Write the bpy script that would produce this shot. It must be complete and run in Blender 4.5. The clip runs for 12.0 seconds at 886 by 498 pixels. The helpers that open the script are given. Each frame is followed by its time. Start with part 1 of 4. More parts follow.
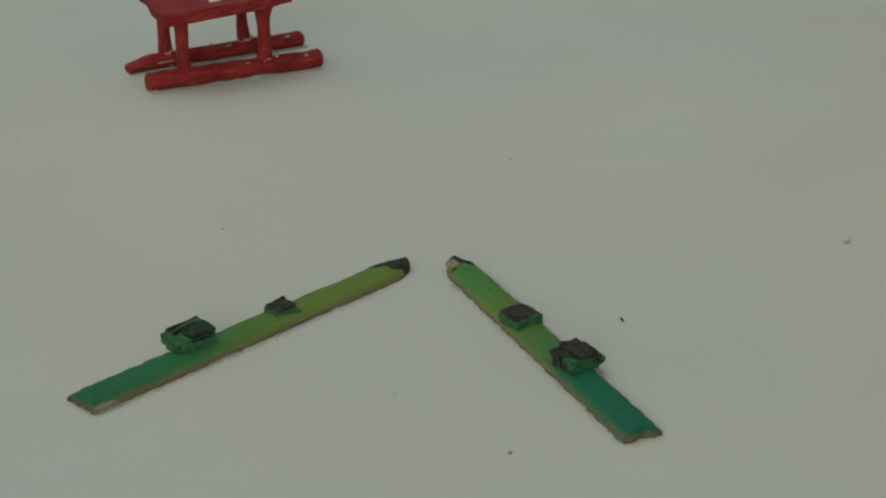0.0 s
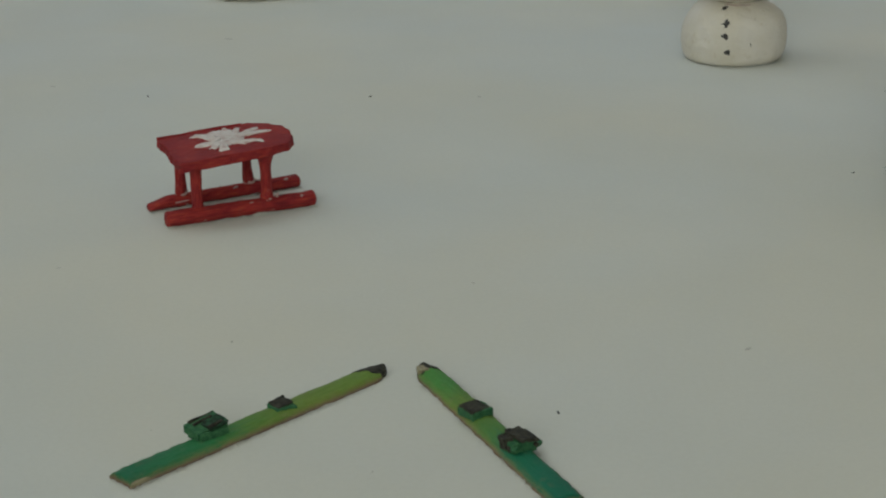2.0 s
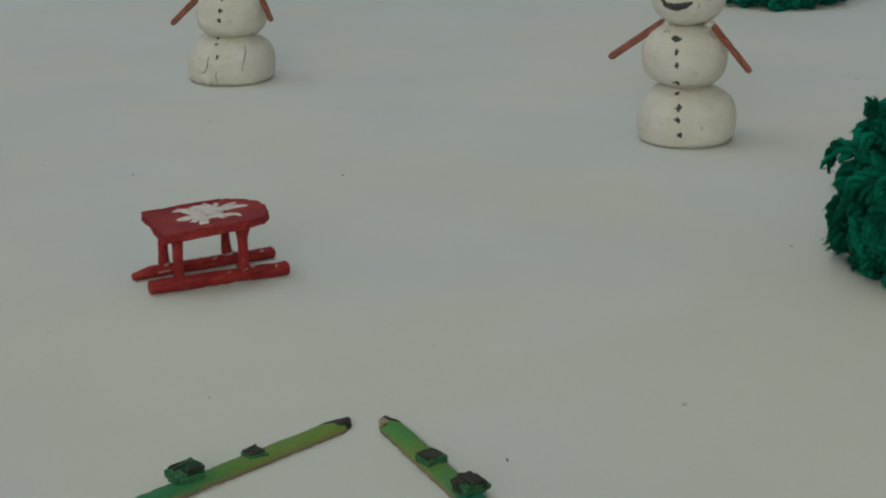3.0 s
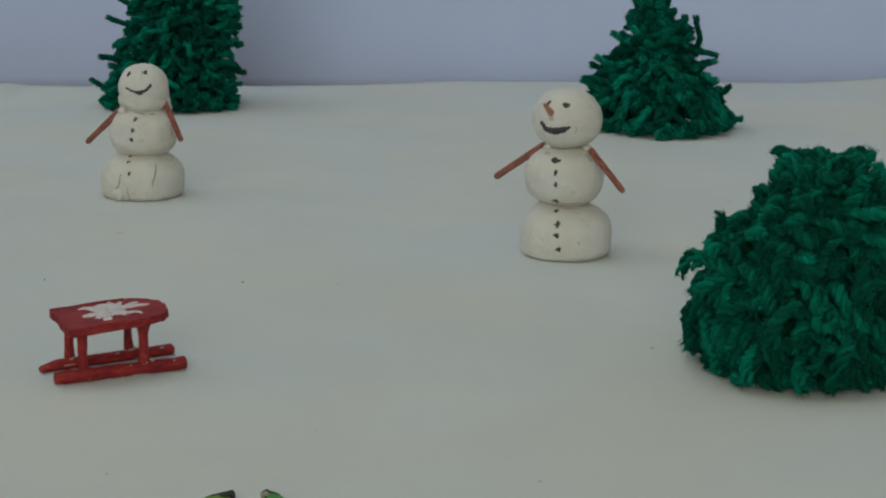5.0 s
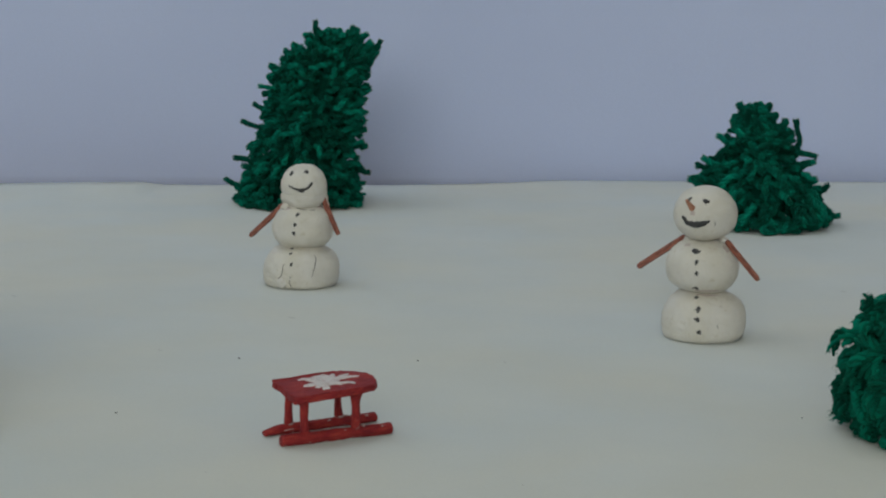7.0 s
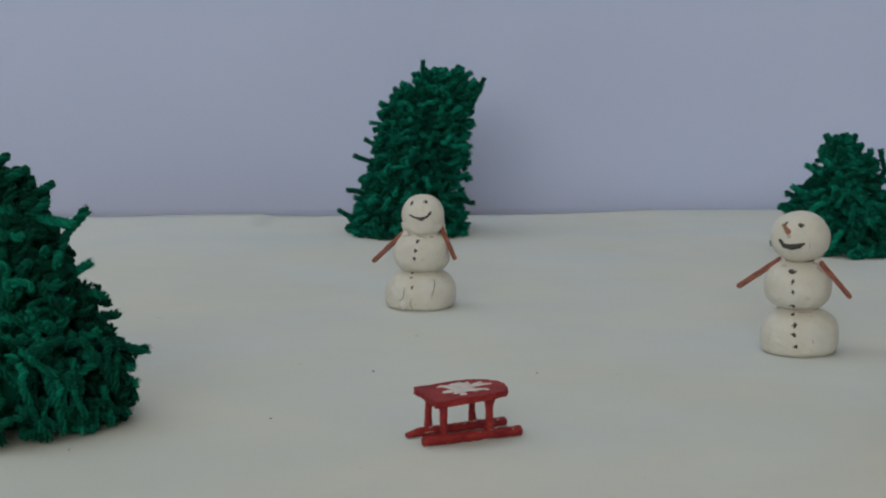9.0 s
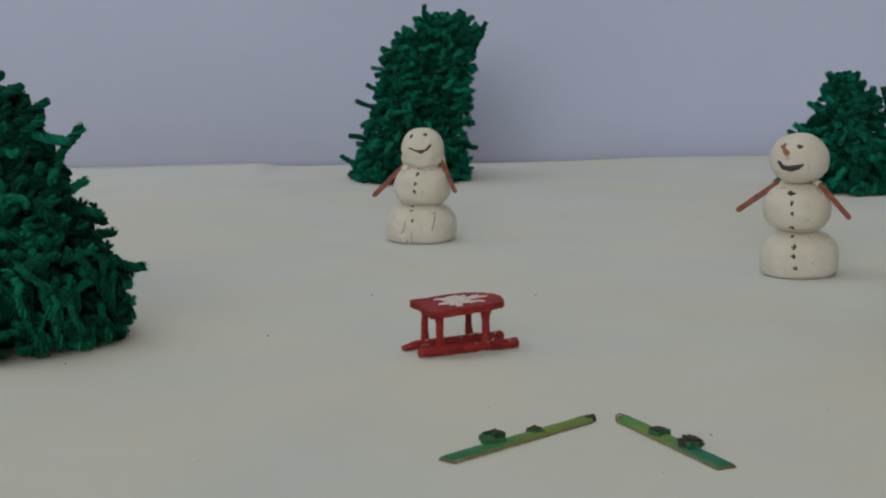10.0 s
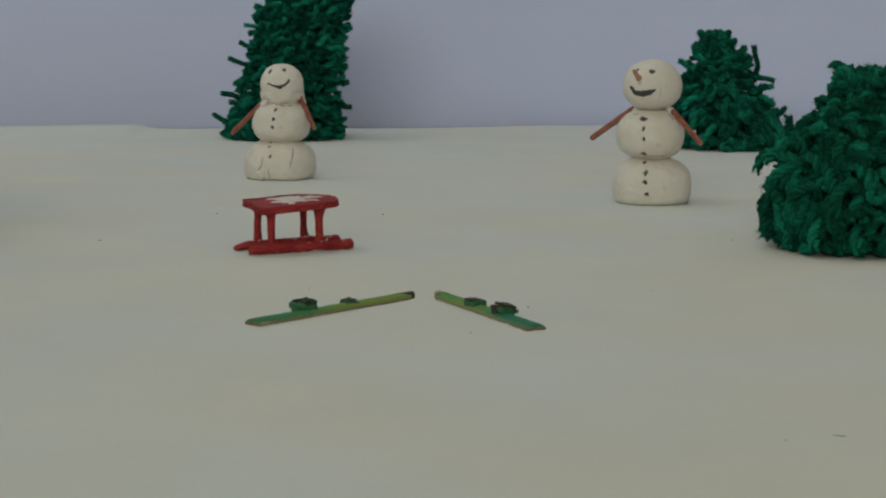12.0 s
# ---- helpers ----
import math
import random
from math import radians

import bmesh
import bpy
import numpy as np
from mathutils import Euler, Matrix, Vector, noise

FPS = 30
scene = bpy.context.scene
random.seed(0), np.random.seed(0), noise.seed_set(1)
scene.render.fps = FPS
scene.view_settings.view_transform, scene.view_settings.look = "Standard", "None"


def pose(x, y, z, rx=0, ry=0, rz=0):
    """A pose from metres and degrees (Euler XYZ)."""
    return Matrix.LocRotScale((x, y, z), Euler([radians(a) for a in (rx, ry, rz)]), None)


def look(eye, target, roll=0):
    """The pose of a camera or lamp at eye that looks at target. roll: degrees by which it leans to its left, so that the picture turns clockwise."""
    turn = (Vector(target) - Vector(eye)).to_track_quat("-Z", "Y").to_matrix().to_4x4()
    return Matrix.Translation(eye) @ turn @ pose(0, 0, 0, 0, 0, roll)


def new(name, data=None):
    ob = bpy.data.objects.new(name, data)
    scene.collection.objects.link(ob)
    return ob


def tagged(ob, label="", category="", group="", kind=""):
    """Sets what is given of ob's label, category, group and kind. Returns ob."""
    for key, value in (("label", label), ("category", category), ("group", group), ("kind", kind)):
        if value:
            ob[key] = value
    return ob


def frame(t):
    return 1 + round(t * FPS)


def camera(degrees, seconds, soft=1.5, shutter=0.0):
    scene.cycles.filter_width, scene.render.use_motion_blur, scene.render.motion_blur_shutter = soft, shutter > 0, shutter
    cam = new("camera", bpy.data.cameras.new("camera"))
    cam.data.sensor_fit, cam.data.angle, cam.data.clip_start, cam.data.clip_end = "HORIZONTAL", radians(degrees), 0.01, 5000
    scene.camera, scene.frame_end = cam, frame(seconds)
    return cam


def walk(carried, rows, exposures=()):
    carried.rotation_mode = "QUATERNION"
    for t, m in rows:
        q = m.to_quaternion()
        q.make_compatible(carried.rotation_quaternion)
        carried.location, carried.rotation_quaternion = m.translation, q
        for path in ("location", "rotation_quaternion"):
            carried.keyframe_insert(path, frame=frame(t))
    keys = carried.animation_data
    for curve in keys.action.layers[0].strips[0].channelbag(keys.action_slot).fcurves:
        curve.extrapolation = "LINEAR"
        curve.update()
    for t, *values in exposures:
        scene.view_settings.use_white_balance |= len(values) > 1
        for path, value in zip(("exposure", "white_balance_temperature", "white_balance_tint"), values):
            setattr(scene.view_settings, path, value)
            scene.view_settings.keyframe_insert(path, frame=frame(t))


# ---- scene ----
cam = camera(28.0, 12.0, 2.1)
PATH = [
    (0, (0.06203, -0.33533, 0.11288), (0.05884, -0.06076, -0.00795), -0.64),
    (0.3, (0.06177, -0.33933, 0.11480), (0.05843, -0.06362, -0.00341), -0.63),
    (0.5, (0.06123, -0.34199, 0.11720), (0.05789, -0.06563, 0.00052), -0.71),
    (0.8, (0.05976, -0.34843, 0.12134), (0.05645, -0.07090, 0.00746), -0.56),
    (1, (0.05913, -0.35391, 0.12327), (0.05600, -0.07577, 0.01090), -0.49),
    (1.3, (0.06171, -0.36294, 0.12659), (0.05847, -0.08385, 0.01659), -0.57),
    (1.5, (0.06370, -0.37070, 0.12834), (0.06064, -0.09070, 0.02069), -0.64),
    (1.8, (0.06601, -0.38399, 0.13212), (0.06342, -0.10245, 0.02854), -0.75),
    (2, (0.06771, -0.39145, 0.13376), (0.06511, -0.10901, 0.03266), -0.92),
    (2.3, (0.07051, -0.40033, 0.13803), (0.06807, -0.11649, 0.04093), -0.94),
    (2.5, (0.07021, -0.40687, 0.13935), (0.06823, -0.12203, 0.04522), -0.92),
    (2.8, (0.07181, -0.41607, 0.14057), (0.07077, -0.13004, 0.05011), -0.85),
    (3, (0.07245, -0.42205, 0.13975), (0.07295, -0.13510, 0.05224), -0.64),
    (3.2, (0.07330, -0.42718, 0.13868), (0.07496, -0.13970, 0.05294), -0.64),
    (4.8, (0.08018, -0.45386, 0.14206), (0.09272, -0.16192, 0.07414), 0.51),
    (5, (0.08220, -0.46286, 0.14160), (0.09588, -0.17047, 0.07591), 0.59),
    (5.2, (0.08377, -0.47248, 0.14144), (0.09847, -0.17968, 0.07776), 0.53),
    (5.5, (0.08067, -0.48275, 0.14114), (0.09661, -0.18937, 0.08054), 0.53),
    (5.8, (0.07201, -0.49136, 0.14415), (0.08857, -0.19751, 0.08603), 0.63),
    (6, (0.06671, -0.49654, 0.14340), (0.08349, -0.20238, 0.08693), 0.65),
    (6.2, (0.06144, -0.50171, 0.14364), (0.07762, -0.20726, 0.08854), 0.61),
    (6.5, (0.05006, -0.50897, 0.14541), (0.06312, -0.21396, 0.09254), 0.54),
    (6.8, (0.04078, -0.51804, 0.14596), (0.05008, -0.22245, 0.09558), 0.49),
    (7, (0.03591, -0.52455, 0.14819), (0.04311, -0.22868, 0.09913), 0.44),
    (7.2, (0.03374, -0.53265, 0.15282), (0.03978, -0.23647, 0.10548), 0.54),
    (8.8, (0.02041, -0.58553, 0.15459), (0.01502, -0.28874, 0.11109), -0.31),
    (9, (0.01722, -0.58561, 0.15339), (0.01197, -0.28882, 0.10996), -0.29),
    (9.2, (0.01639, -0.58651, 0.14849), (0.01059, -0.28974, 0.10496), -0.39),
    (9.5, (0.01770, -0.58884, 0.14336), (0.01103, -0.29219, 0.09919), -0.55),
    (9.8, (0.02074, -0.58927, 0.13550), (0.01389, -0.29284, 0.08985), -0.72),
    (10, (0.02321, -0.58841, 0.12860), (0.01572, -0.29205, 0.08261), -0.88),
    (10.2, (0.02401, -0.58885, 0.12427), (0.01652, -0.29256, 0.07783), -1.09),
    (10.5, (0.02705, -0.58946, 0.11390), (0.01966, -0.29306, 0.06813), -1.19),
    (10.8, (0.03102, -0.59020, 0.10547), (0.02615, -0.29362, 0.06054), -1.16),
    (11, (0.03407, -0.58973, 0.10062), (0.03091, -0.29306, 0.05614), -1.23),
    (11.2, (0.03721, -0.58795, 0.09501), (0.03640, -0.29116, 0.05123), -1.12),
    (11.5, (0.04217, -0.58663, 0.09208), (0.04379, -0.28970, 0.04930), -0.77),
    (11.8, (0.04661, -0.58585, 0.08639), (0.05121, -0.28876, 0.04492), -0.26),
    (12, (0.05155, -0.58499, 0.08194), (0.05781, -0.28781, 0.04138), 0.00),
]
TINT = [
    (0, -0.21, 6720, 3), (1, -0.20, 6690, 3.5), (2.5, -0.19, 6540, 4.8), (5.0, -0.16, 6260, 5.0), (5.5, -0.14, 6240, 5.0), (7.0, -0.10, 6180, 6.9),
    (9.0, -0.09, 6370, 9.8), (9.5, -0.09, 6480, 11.4), (10.5, -0.12, 6760, 11.2), (11.2, -0.15, 6780, 9.0), (12, -0.20, 6860, 7.2),
]
walk(cam, [(t, look(eye, target, roll)) for t, eye, target, roll in PATH], TINT)

# ---- light and world ----
CM = 0.01

world = bpy.data.worlds.new("daylight")
scene.world = world
world.use_nodes = True
wn = world.node_tree
sky = wn.nodes.new("ShaderNodeTexSky")
sky.sky_type = "NISHITA"
sky.sun_disc = False
sky.sun_elevation = radians(42)
sky.sun_rotation = radians(250)
wn.links.new(sky.outputs[0], wn.nodes["Background"].inputs[0])
wn.nodes["Background"].inputs[1].default_value = 0.1

# added overhead lamp for soft light from above, set in a ceiling opening
ROOM_X0, ROOM_X1, ROOM_Y0, ROOM_Y1, ROOM_H = -1.6, 1.9, -3.0, 1.3, 1.9
TOP_X0, TOP_X1, TOP_Y0, TOP_Y1 = -1.55, 0.45, -0.25, 1.0
lamp = bpy.data.lights.new("overhead_fill", "AREA")
lamp.shape = "RECTANGLE"
lamp.size, lamp.size_y = TOP_X1 - TOP_X0 - 0.04, TOP_Y1 - TOP_Y0 - 0.04
lamp.energy = 9.1
lamp.color = (0.945, 0.995, 0.945)
overhead_lamp = new("overhead_fill", lamp)
overhead_lamp.matrix_world = pose((TOP_X0 + TOP_X1) / 2, (TOP_Y0 + TOP_Y1) / 2, ROOM_H + 0.02)

# added lamp behind the camera that brightens the backdrop, in a wall opening
REAR_X0, REAR_X1, REAR_Z0, REAR_Z1 = -1.55, 0.35, 0.55, 1.75
rear_light = bpy.data.lights.new("rear_fill", "AREA")
rear_light.shape = "RECTANGLE"
rear_light.size, rear_light.size_y = REAR_X1 - REAR_X0 - 0.04, REAR_Z1 - REAR_Z0 - 0.04
rear_light.energy = 29.0
rear_light.color = (1.0, 1.0, 0.885)
rear_lamp = new("rear_fill", rear_light)
rear_lamp.matrix_world = pose((REAR_X0 + REAR_X1) / 2, ROOM_Y0 - 0.02, (REAR_Z0 + REAR_Z1) / 2, 90, 0, 0)


# ---- materials ----
class Mat:
    """A small helper round a node tree."""

    def __init__(self, name, rough=0.7, **inputs):
        self.m = bpy.data.materials.new(name)
        self.m.use_nodes = True
        self.t = self.m.node_tree
        self.b = self.t.nodes["Principled BSDF"]
        self.b.inputs["Roughness"].default_value = rough
        for key, value in inputs.items():
            self.b.inputs[key.replace("_", " ")].default_value = value
        self.co = self.t.nodes.new("ShaderNodeTexCoord").outputs["Object"]

    def node(self, kind, **values):
        n = self.t.nodes.new(kind)
        for key, value in values.items():
            n.inputs[key.replace("_", " ")].default_value = value
        return n

    def link(self, a, b):
        self.t.links.new(a, b)

    def noise(self, scale, detail=4.0, rough=0.55, stretch=None):
        n = self.node("ShaderNodeTexNoise", Scale=scale, Detail=detail, Roughness=rough)
        co = self.co
        if stretch:
            mp = self.node("ShaderNodeMapping", Scale=stretch)
            self.link(co, mp.inputs["Vector"])
            co = mp.outputs[0]
        self.link(co, n.inputs["Vector"])
        return n.outputs["Fac"]

    def ramp(self, fac, *stops):
        r = self.t.nodes.new("ShaderNodeValToRGB")
        els = r.color_ramp.elements
        while len(els) < len(stops):
            els.new(0.5)
        for el, (at, col) in zip(els, stops):
            el.position, el.color = at, (*col, 1)
        self.link(fac, r.inputs[0])
        return r.outputs[0]

    def mix(self, fac, a, b, mode="MIX"):
        n = self.t.nodes.new("ShaderNodeMix")
        n.data_type, n.blend_type = "RGBA", mode
        for socket, value in ((n.inputs[0], fac), (n.inputs[6], a), (n.inputs[7], b)):
            if isinstance(value, (float, int)):
                socket.default_value = value
            elif isinstance(value, tuple):
                socket.default_value = (*value, 1)
            else:
                self.link(value, socket)
        return n.outputs[2]

    def colour(self, socket):
        self.link(socket, self.b.inputs["Base Color"])
        return self

    def bump(self, height, metres, strength=1.0):
        n = self.node("ShaderNodeBump", Strength=strength, Distance=metres)
        self.link(height, n.inputs["Height"])
        if self.b.inputs["Normal"].links:
            self.link(self.b.inputs["Normal"].links[0].from_socket, n.inputs["Normal"])
        self.link(n.outputs[0], self.b.inputs["Normal"])
        return self


def snow_sheet_material():
    m = Mat("white_sheet", 0.85)
    big = m.ramp(m.noise(14, 3), (0.3, (0.645, 0.65, 0.614)), (0.7, (0.68, 0.685, 0.655)))
    fine = m.ramp(m.noise(900, 5), (0.3, (0.97, 0.97, 0.965)), (0.7, (1, 1, 1)))
    hue = m.ramp(m.noise(9, 2, 0.5), (0.35, (0.967, 0.995, 1.022)), (0.65, (1.022, 1.0, 0.948)))
    m.colour(m.mix(1.0, m.mix(1.0, big, hue, "MULTIPLY"), fine, "MULTIPLY"))
    m.bump(m.noise(40, 3), 0.0010, 0.35)
    m.bump(m.noise(900, 3), 0.00012, 0.2)
    return m.m


def backdrop_material():
    m = Mat("lilac_paper", 0.9)
    big = m.ramp(m.noise(5, 3), (0.3, (0.575, 0.635, 0.890)), (0.7, (0.605, 0.665, 0.920)))
    fine = m.ramp(m.noise(1200, 4), (0.3, (0.96, 0.96, 0.96)), (0.7, (1, 1, 1)))
    m.colour(m.mix(1.0, big, fine, "MULTIPLY"))
    m.bump(m.noise(9, 2), 0.004, 0.3)
    return m.m


def clay_material(tint):
    m = Mat("clay_" + tint[0], 0.72)
    base = m.ramp(m.noise(160, 5), (0.25, tint[1]), (0.75, tint[2]))
    grime = m.ramp(m.noise(420, 4, 0.65), (0.26, (0.88, 0.85, 0.79)), (0.42, (1, 1, 1)))
    patch = m.ramp(m.noise(75, 3, 0.5), (0.34, (0.985, 0.97, 0.92)), (0.64, (1.03, 1.03, 1.04)))
    m.colour(m.mix(1.0, m.mix(1.0, base, patch, "MULTIPLY"), grime, "MULTIPLY"))
    m.bump(m.noise(240, 6, 0.65), 0.0013, 0.7)
    m.bump(m.noise(1500, 4), 0.00022, 0.5)
    return m.m


def ink_material():
    m = Mat("black_ink", 0.55)
    m.colour(m.ramp(m.noise(2500, 4), (0.3, (0.018, 0.018, 0.02)), (0.75, (0.075, 0.073, 0.075))))
    return m.m


def stick_material(name, dark, light):
    """Painted bare wood with grain along local x."""
    m = Mat(name, 0.6)
    grain = m.noise(220, 6, 0.6, (1, 9, 9))
    m.colour(m.ramp(grain, (0.36, dark), (0.60, light)))
    m.bump(grain, 0.0004, 0.6)
    return m.m


def red_paint_material():
    m = Mat("red_painted_wood", 0.62, Specular_IOR_Level=0.25)
    grain = m.noise(260, 6, 0.62, (1, 9, 9))
    body = m.ramp(grain, (0.25, (0.13, 0.010, 0.014)), (0.5, (0.32, 0.020, 0.027)), (0.75, (0.44, 0.055, 0.034)))
    chips = m.ramp(m.noise(1100, 3, 0.6), (0.70, (0, 0, 0)), (0.76, (1, 1, 1)))
    wear = m.ramp(m.noise(170, 3, 0.6), (0.40, (0.76, 0.76, 0.80)), (0.62, (1.06, 1.38, 1.05)))
    m.colour(m.mix(chips, m.mix(1.0, body, wear, "MULTIPLY"), (0.45, 0.20, 0.17)))
    m.bump(grain, 0.0005, 0.7)
    m.bump(m.noise(1800, 3), 0.0002, 0.4)
    return m.m


def ski_material(name, length, *greens):
    """Felt-pen greens that change from the tail to the tip, over split wood; bare wood low on the edges."""
    m = Mat(name, 0.6, Specular_IOR_Level=0.25)
    sep = m.t.nodes.new("ShaderNodeSeparateXYZ")
    m.link(m.co, sep.inputs[0])
    along = m.node("ShaderNodeMapRange", From_Min=0.0, From_Max=length)
    m.link(sep.outputs[0], along.inputs[0])
    wob = m.node("ShaderNodeMath")
    wob.operation = "MULTIPLY_ADD"
    wob.inputs[1].default_value = 0.22
    m.link(m.noise(260, 4, 0.6, (1, 4, 1)), wob.inputs[0])
    m.link(along.outputs[0], wob.inputs[2])
    run = m.ramp(wob.outputs[0], *greens)
    streak = m.noise(420, 5, 0.65, (0.6, 12, 12))
    tone = m.ramp(streak, (0.28, (0.66, 0.72, 0.62)), (0.6, (1.05, 1.03, 1.05)))
    painted = m.mix(1.0, run, tone, "MULTIPLY")
    low = m.node("ShaderNodeMapRange", From_Min=0.0003, From_Max=0.0009)
    m.link(sep.outputs[2], low.inputs[0])
    edge = m.node("ShaderNodeMath")
    edge.operation = "SUBTRACT"
    m.link(low.outputs[0], edge.inputs[0])
    m.link(m.ramp(m.noise(500, 4, 0.65), (0.55, (0, 0, 0)), (0.75, (0.25, 0.25, 0.25))), edge.inputs[1])
    edge.use_clamp = True
    worn = m.node("ShaderNodeMapRange", From_Min=0.0006, From_Max=0.0015, To_Min=0.8, To_Max=0.0)
    m.link(sep.outputs[2], worn.inputs[0])
    thin = m.node("ShaderNodeMath")
    thin.operation = "MULTIPLY"
    m.link(worn.outputs[0], thin.inputs[0])
    m.link(m.ramp(m.noise(300, 4, 0.6, (0.7, 6, 6)), (0.35, (0, 0, 0)), (0.6, (1, 1, 1))), thin.inputs[1])
    painted = m.mix(thin.outputs[0], painted, (0.30, 0.27, 0.105))
    m.colour(m.mix(edge.outputs[0], (0.29, 0.20, 0.145), painted))
    m.bump(streak, 0.0005, 0.8)
    return m.m


def dark_ink_wood_material(name, dark, light):
    m = Mat(name, 0.7, Specular_IOR_Level=0.2)
    m.colour(m.ramp(m.noise(1100, 5, 0.65), (0.35, dark), (0.75, light)))
    m.bump(m.noise(900, 4), 0.0004, 0.8)
    return m.m


def yarn_material(name, dark, mid, light):
    """Green wool: each strand takes its own shade."""
    m = Mat(name, 0.92, Sheen_Weight=0.24, Sheen_Roughness=0.45, Sheen_Tint=(0.08, 0.72, 0.46, 1.0), Specular_IOR_Level=0.1)
    info = m.t.nodes.new("ShaderNodeObjectInfo")
    geo = m.t.nodes.new("ShaderNodeNewGeometry")
    own = m.node("ShaderNodeMath")
    own.operation = "MULTIPLY"
    own.inputs[1].default_value = 0.55
    m.link(info.outputs["Random"], own.inputs[0])
    half = m.node("ShaderNodeMath")
    half.operation = "MULTIPLY_ADD"
    half.inputs[1].default_value = 0.45
    m.link(geo.outputs["Random Per Island"], half.inputs[0])
    m.link(own.outputs[0], half.inputs[2])
    body = m.ramp(half.outputs[0], (0.0, dark), (0.5, mid), (1.0, light))
    fibre = m.ramp(m.noise(2600, 3, 0.6), (0.3, (0.72, 0.72, 0.72)), (0.7, (1.08, 1.08, 1.08)))
    wool = m.mix(1.0, body, fibre, "MULTIPLY")
    m.colour(wool)
    m.bump(m.noise(3200, 3), 0.0003, 0.6)
    # thin wool lets some light through
    glow = m.node("ShaderNodeBsdfTranslucent")
    m.link(wool, glow.inputs["Color"])
    both = m.node("ShaderNodeMixShader", Fac=0.22)
    m.link(m.b.outputs[0], both.inputs[1])
    m.link(glow.outputs[0], both.inputs[2])
    m.link(both.outputs[0], m.t.nodes["Material Output"].inputs["Surface"])
    return m.m


def plain_material(name, colour, rough=0.8):
    m = Mat(name, rough)
    dim = tuple(0.94 * c for c in colour)
    m.colour(m.ramp(m.noise(6, 4), (0.3, dim), (0.7, colour)))
    return m.m


def white_paint_material():
    """White brush strokes with a little red showing through."""
    m = Mat("white_paint", 0.6)
    m.colour(m.ramp(m.noise(620, 5, 0.62), (0.30, (0.44, 0.16, 0.15)), (0.42, (0.64, 0.55, 0.53)), (0.62, (0.72, 0.68, 0.66))))
    m.bump(m.noise(900, 4), 0.0003, 0.6)
    return m.m


SHEET, LILAC = snow_sheet_material(), backdrop_material()
CLAY_WARM = clay_material(("warm", (0.66, 0.625, 0.567), (0.717, 0.682, 0.628)))
INK, RED = ink_material(), red_paint_material()
WHITE_PAINT = white_paint_material()
ARM = stick_material("red_brown_stick", (0.095, 0.028, 0.020), (0.38, 0.125, 0.078))
ARM_END = plain_material("cut_wood", (0.36, 0.20, 0.13), 0.8)
NOSE = stick_material("orange_brown_stick", (0.34, 0.14, 0.085), (0.52, 0.26, 0.17))
SKI_LEN = 6.1 * CM
SKI_GREEN = ski_material("green_stained_wood", SKI_LEN, (0.12, (0.022, 0.196, 0.098)), (0.42, (0.044, 0.250, 0.088)), (0.58, (0.150, 0.295, 0.060)), (0.76, (0.205, 0.315, 0.066)), (1.0, (0.190, 0.320, 0.060)))
SKI_TEAL = ski_material("teal_stained_wood", SKI_LEN, (0.12, (0.012, 0.195, 0.118)), (0.44, (0.020, 0.215, 0.118)), (0.54, (0.110, 0.285, 0.075)), (0.74, (0.200, 0.315, 0.066)), (0.90, (0.095, 0.325, 0.072)))
SKI_DARK = dark_ink_wood_material("black_ink_wood", (0.018, 0.018, 0.015), (0.085, 0.082, 0.062))
BIND_GREEN = dark_ink_wood_material("dark_green_wood", (0.022, 0.105, 0.050), (0.075, 0.215, 0.095))
HEEL_DARK = dark_ink_wood_material("inked_green_wood", (0.014, 0.020, 0.014), (0.035, 0.13, 0.065))
BARE_WOOD = stick_material("bare_wood", (0.20, 0.17, 0.10), (0.36, 0.32, 0.20))
YARN_NEAR = yarn_material("green_yarn", (0.001, 0.016, 0.010), (0.003, 0.106, 0.065), (0.010, 0.340, 0.212))
YARN_FAR = yarn_material("deep_green_yarn", (0.001, 0.024, 0.015), (0.004, 0.120, 0.078), (0.014, 0.410, 0.268))
WALL = plain_material("wall_paint", (0.72, 0.71, 0.68))
FLOOR = plain_material("floor_boards", (0.30, 0.22, 0.15), 0.6)
GLUE = plain_material("dried_glue", (0.46, 0.31, 0.29), 0.6)


# ---- building helpers ----
def mesh_of(name, verts, faces, material, smooth=True):
    me = bpy.data.meshes.new(name)
    me.from_pydata([tuple(v) for v in verts], [], faces)
    me.materials.append(material)
    if smooth:
        me.polygons.foreach_set("use_smooth", [True] * len(me.polygons))
    me.update()
    return me


def place(name, me, parent=None, m=None, label=""):
    ob = new(name, me)
    if parent is not None:
        ob.parent = parent
    if m is not None:
        ob.matrix_basis = m
    return tagged(ob, label)


def part(name, bm, material, parent, label="", m=None, smooth=True):
    """Links a bmesh as one mesh object under a thing or a part."""
    me = bpy.data.meshes.new(name)
    bm.to_mesh(me)
    bm.free()
    me.materials.append(material)
    if smooth:
        me.polygons.foreach_set("use_smooth", [True] * len(me.polygons))
    return place(name, me, parent, m, label)


def thing(name, label, category, group="", at=(0, 0, 0), turn=0.0):
    ob = new(name)
    ob.empty_display_size = 0.01
    ob.matrix_basis = pose(at[0] * CM, at[1] * CM, at[2] * CM, 0, 0, turn)
    return tagged(ob, label, category, group)


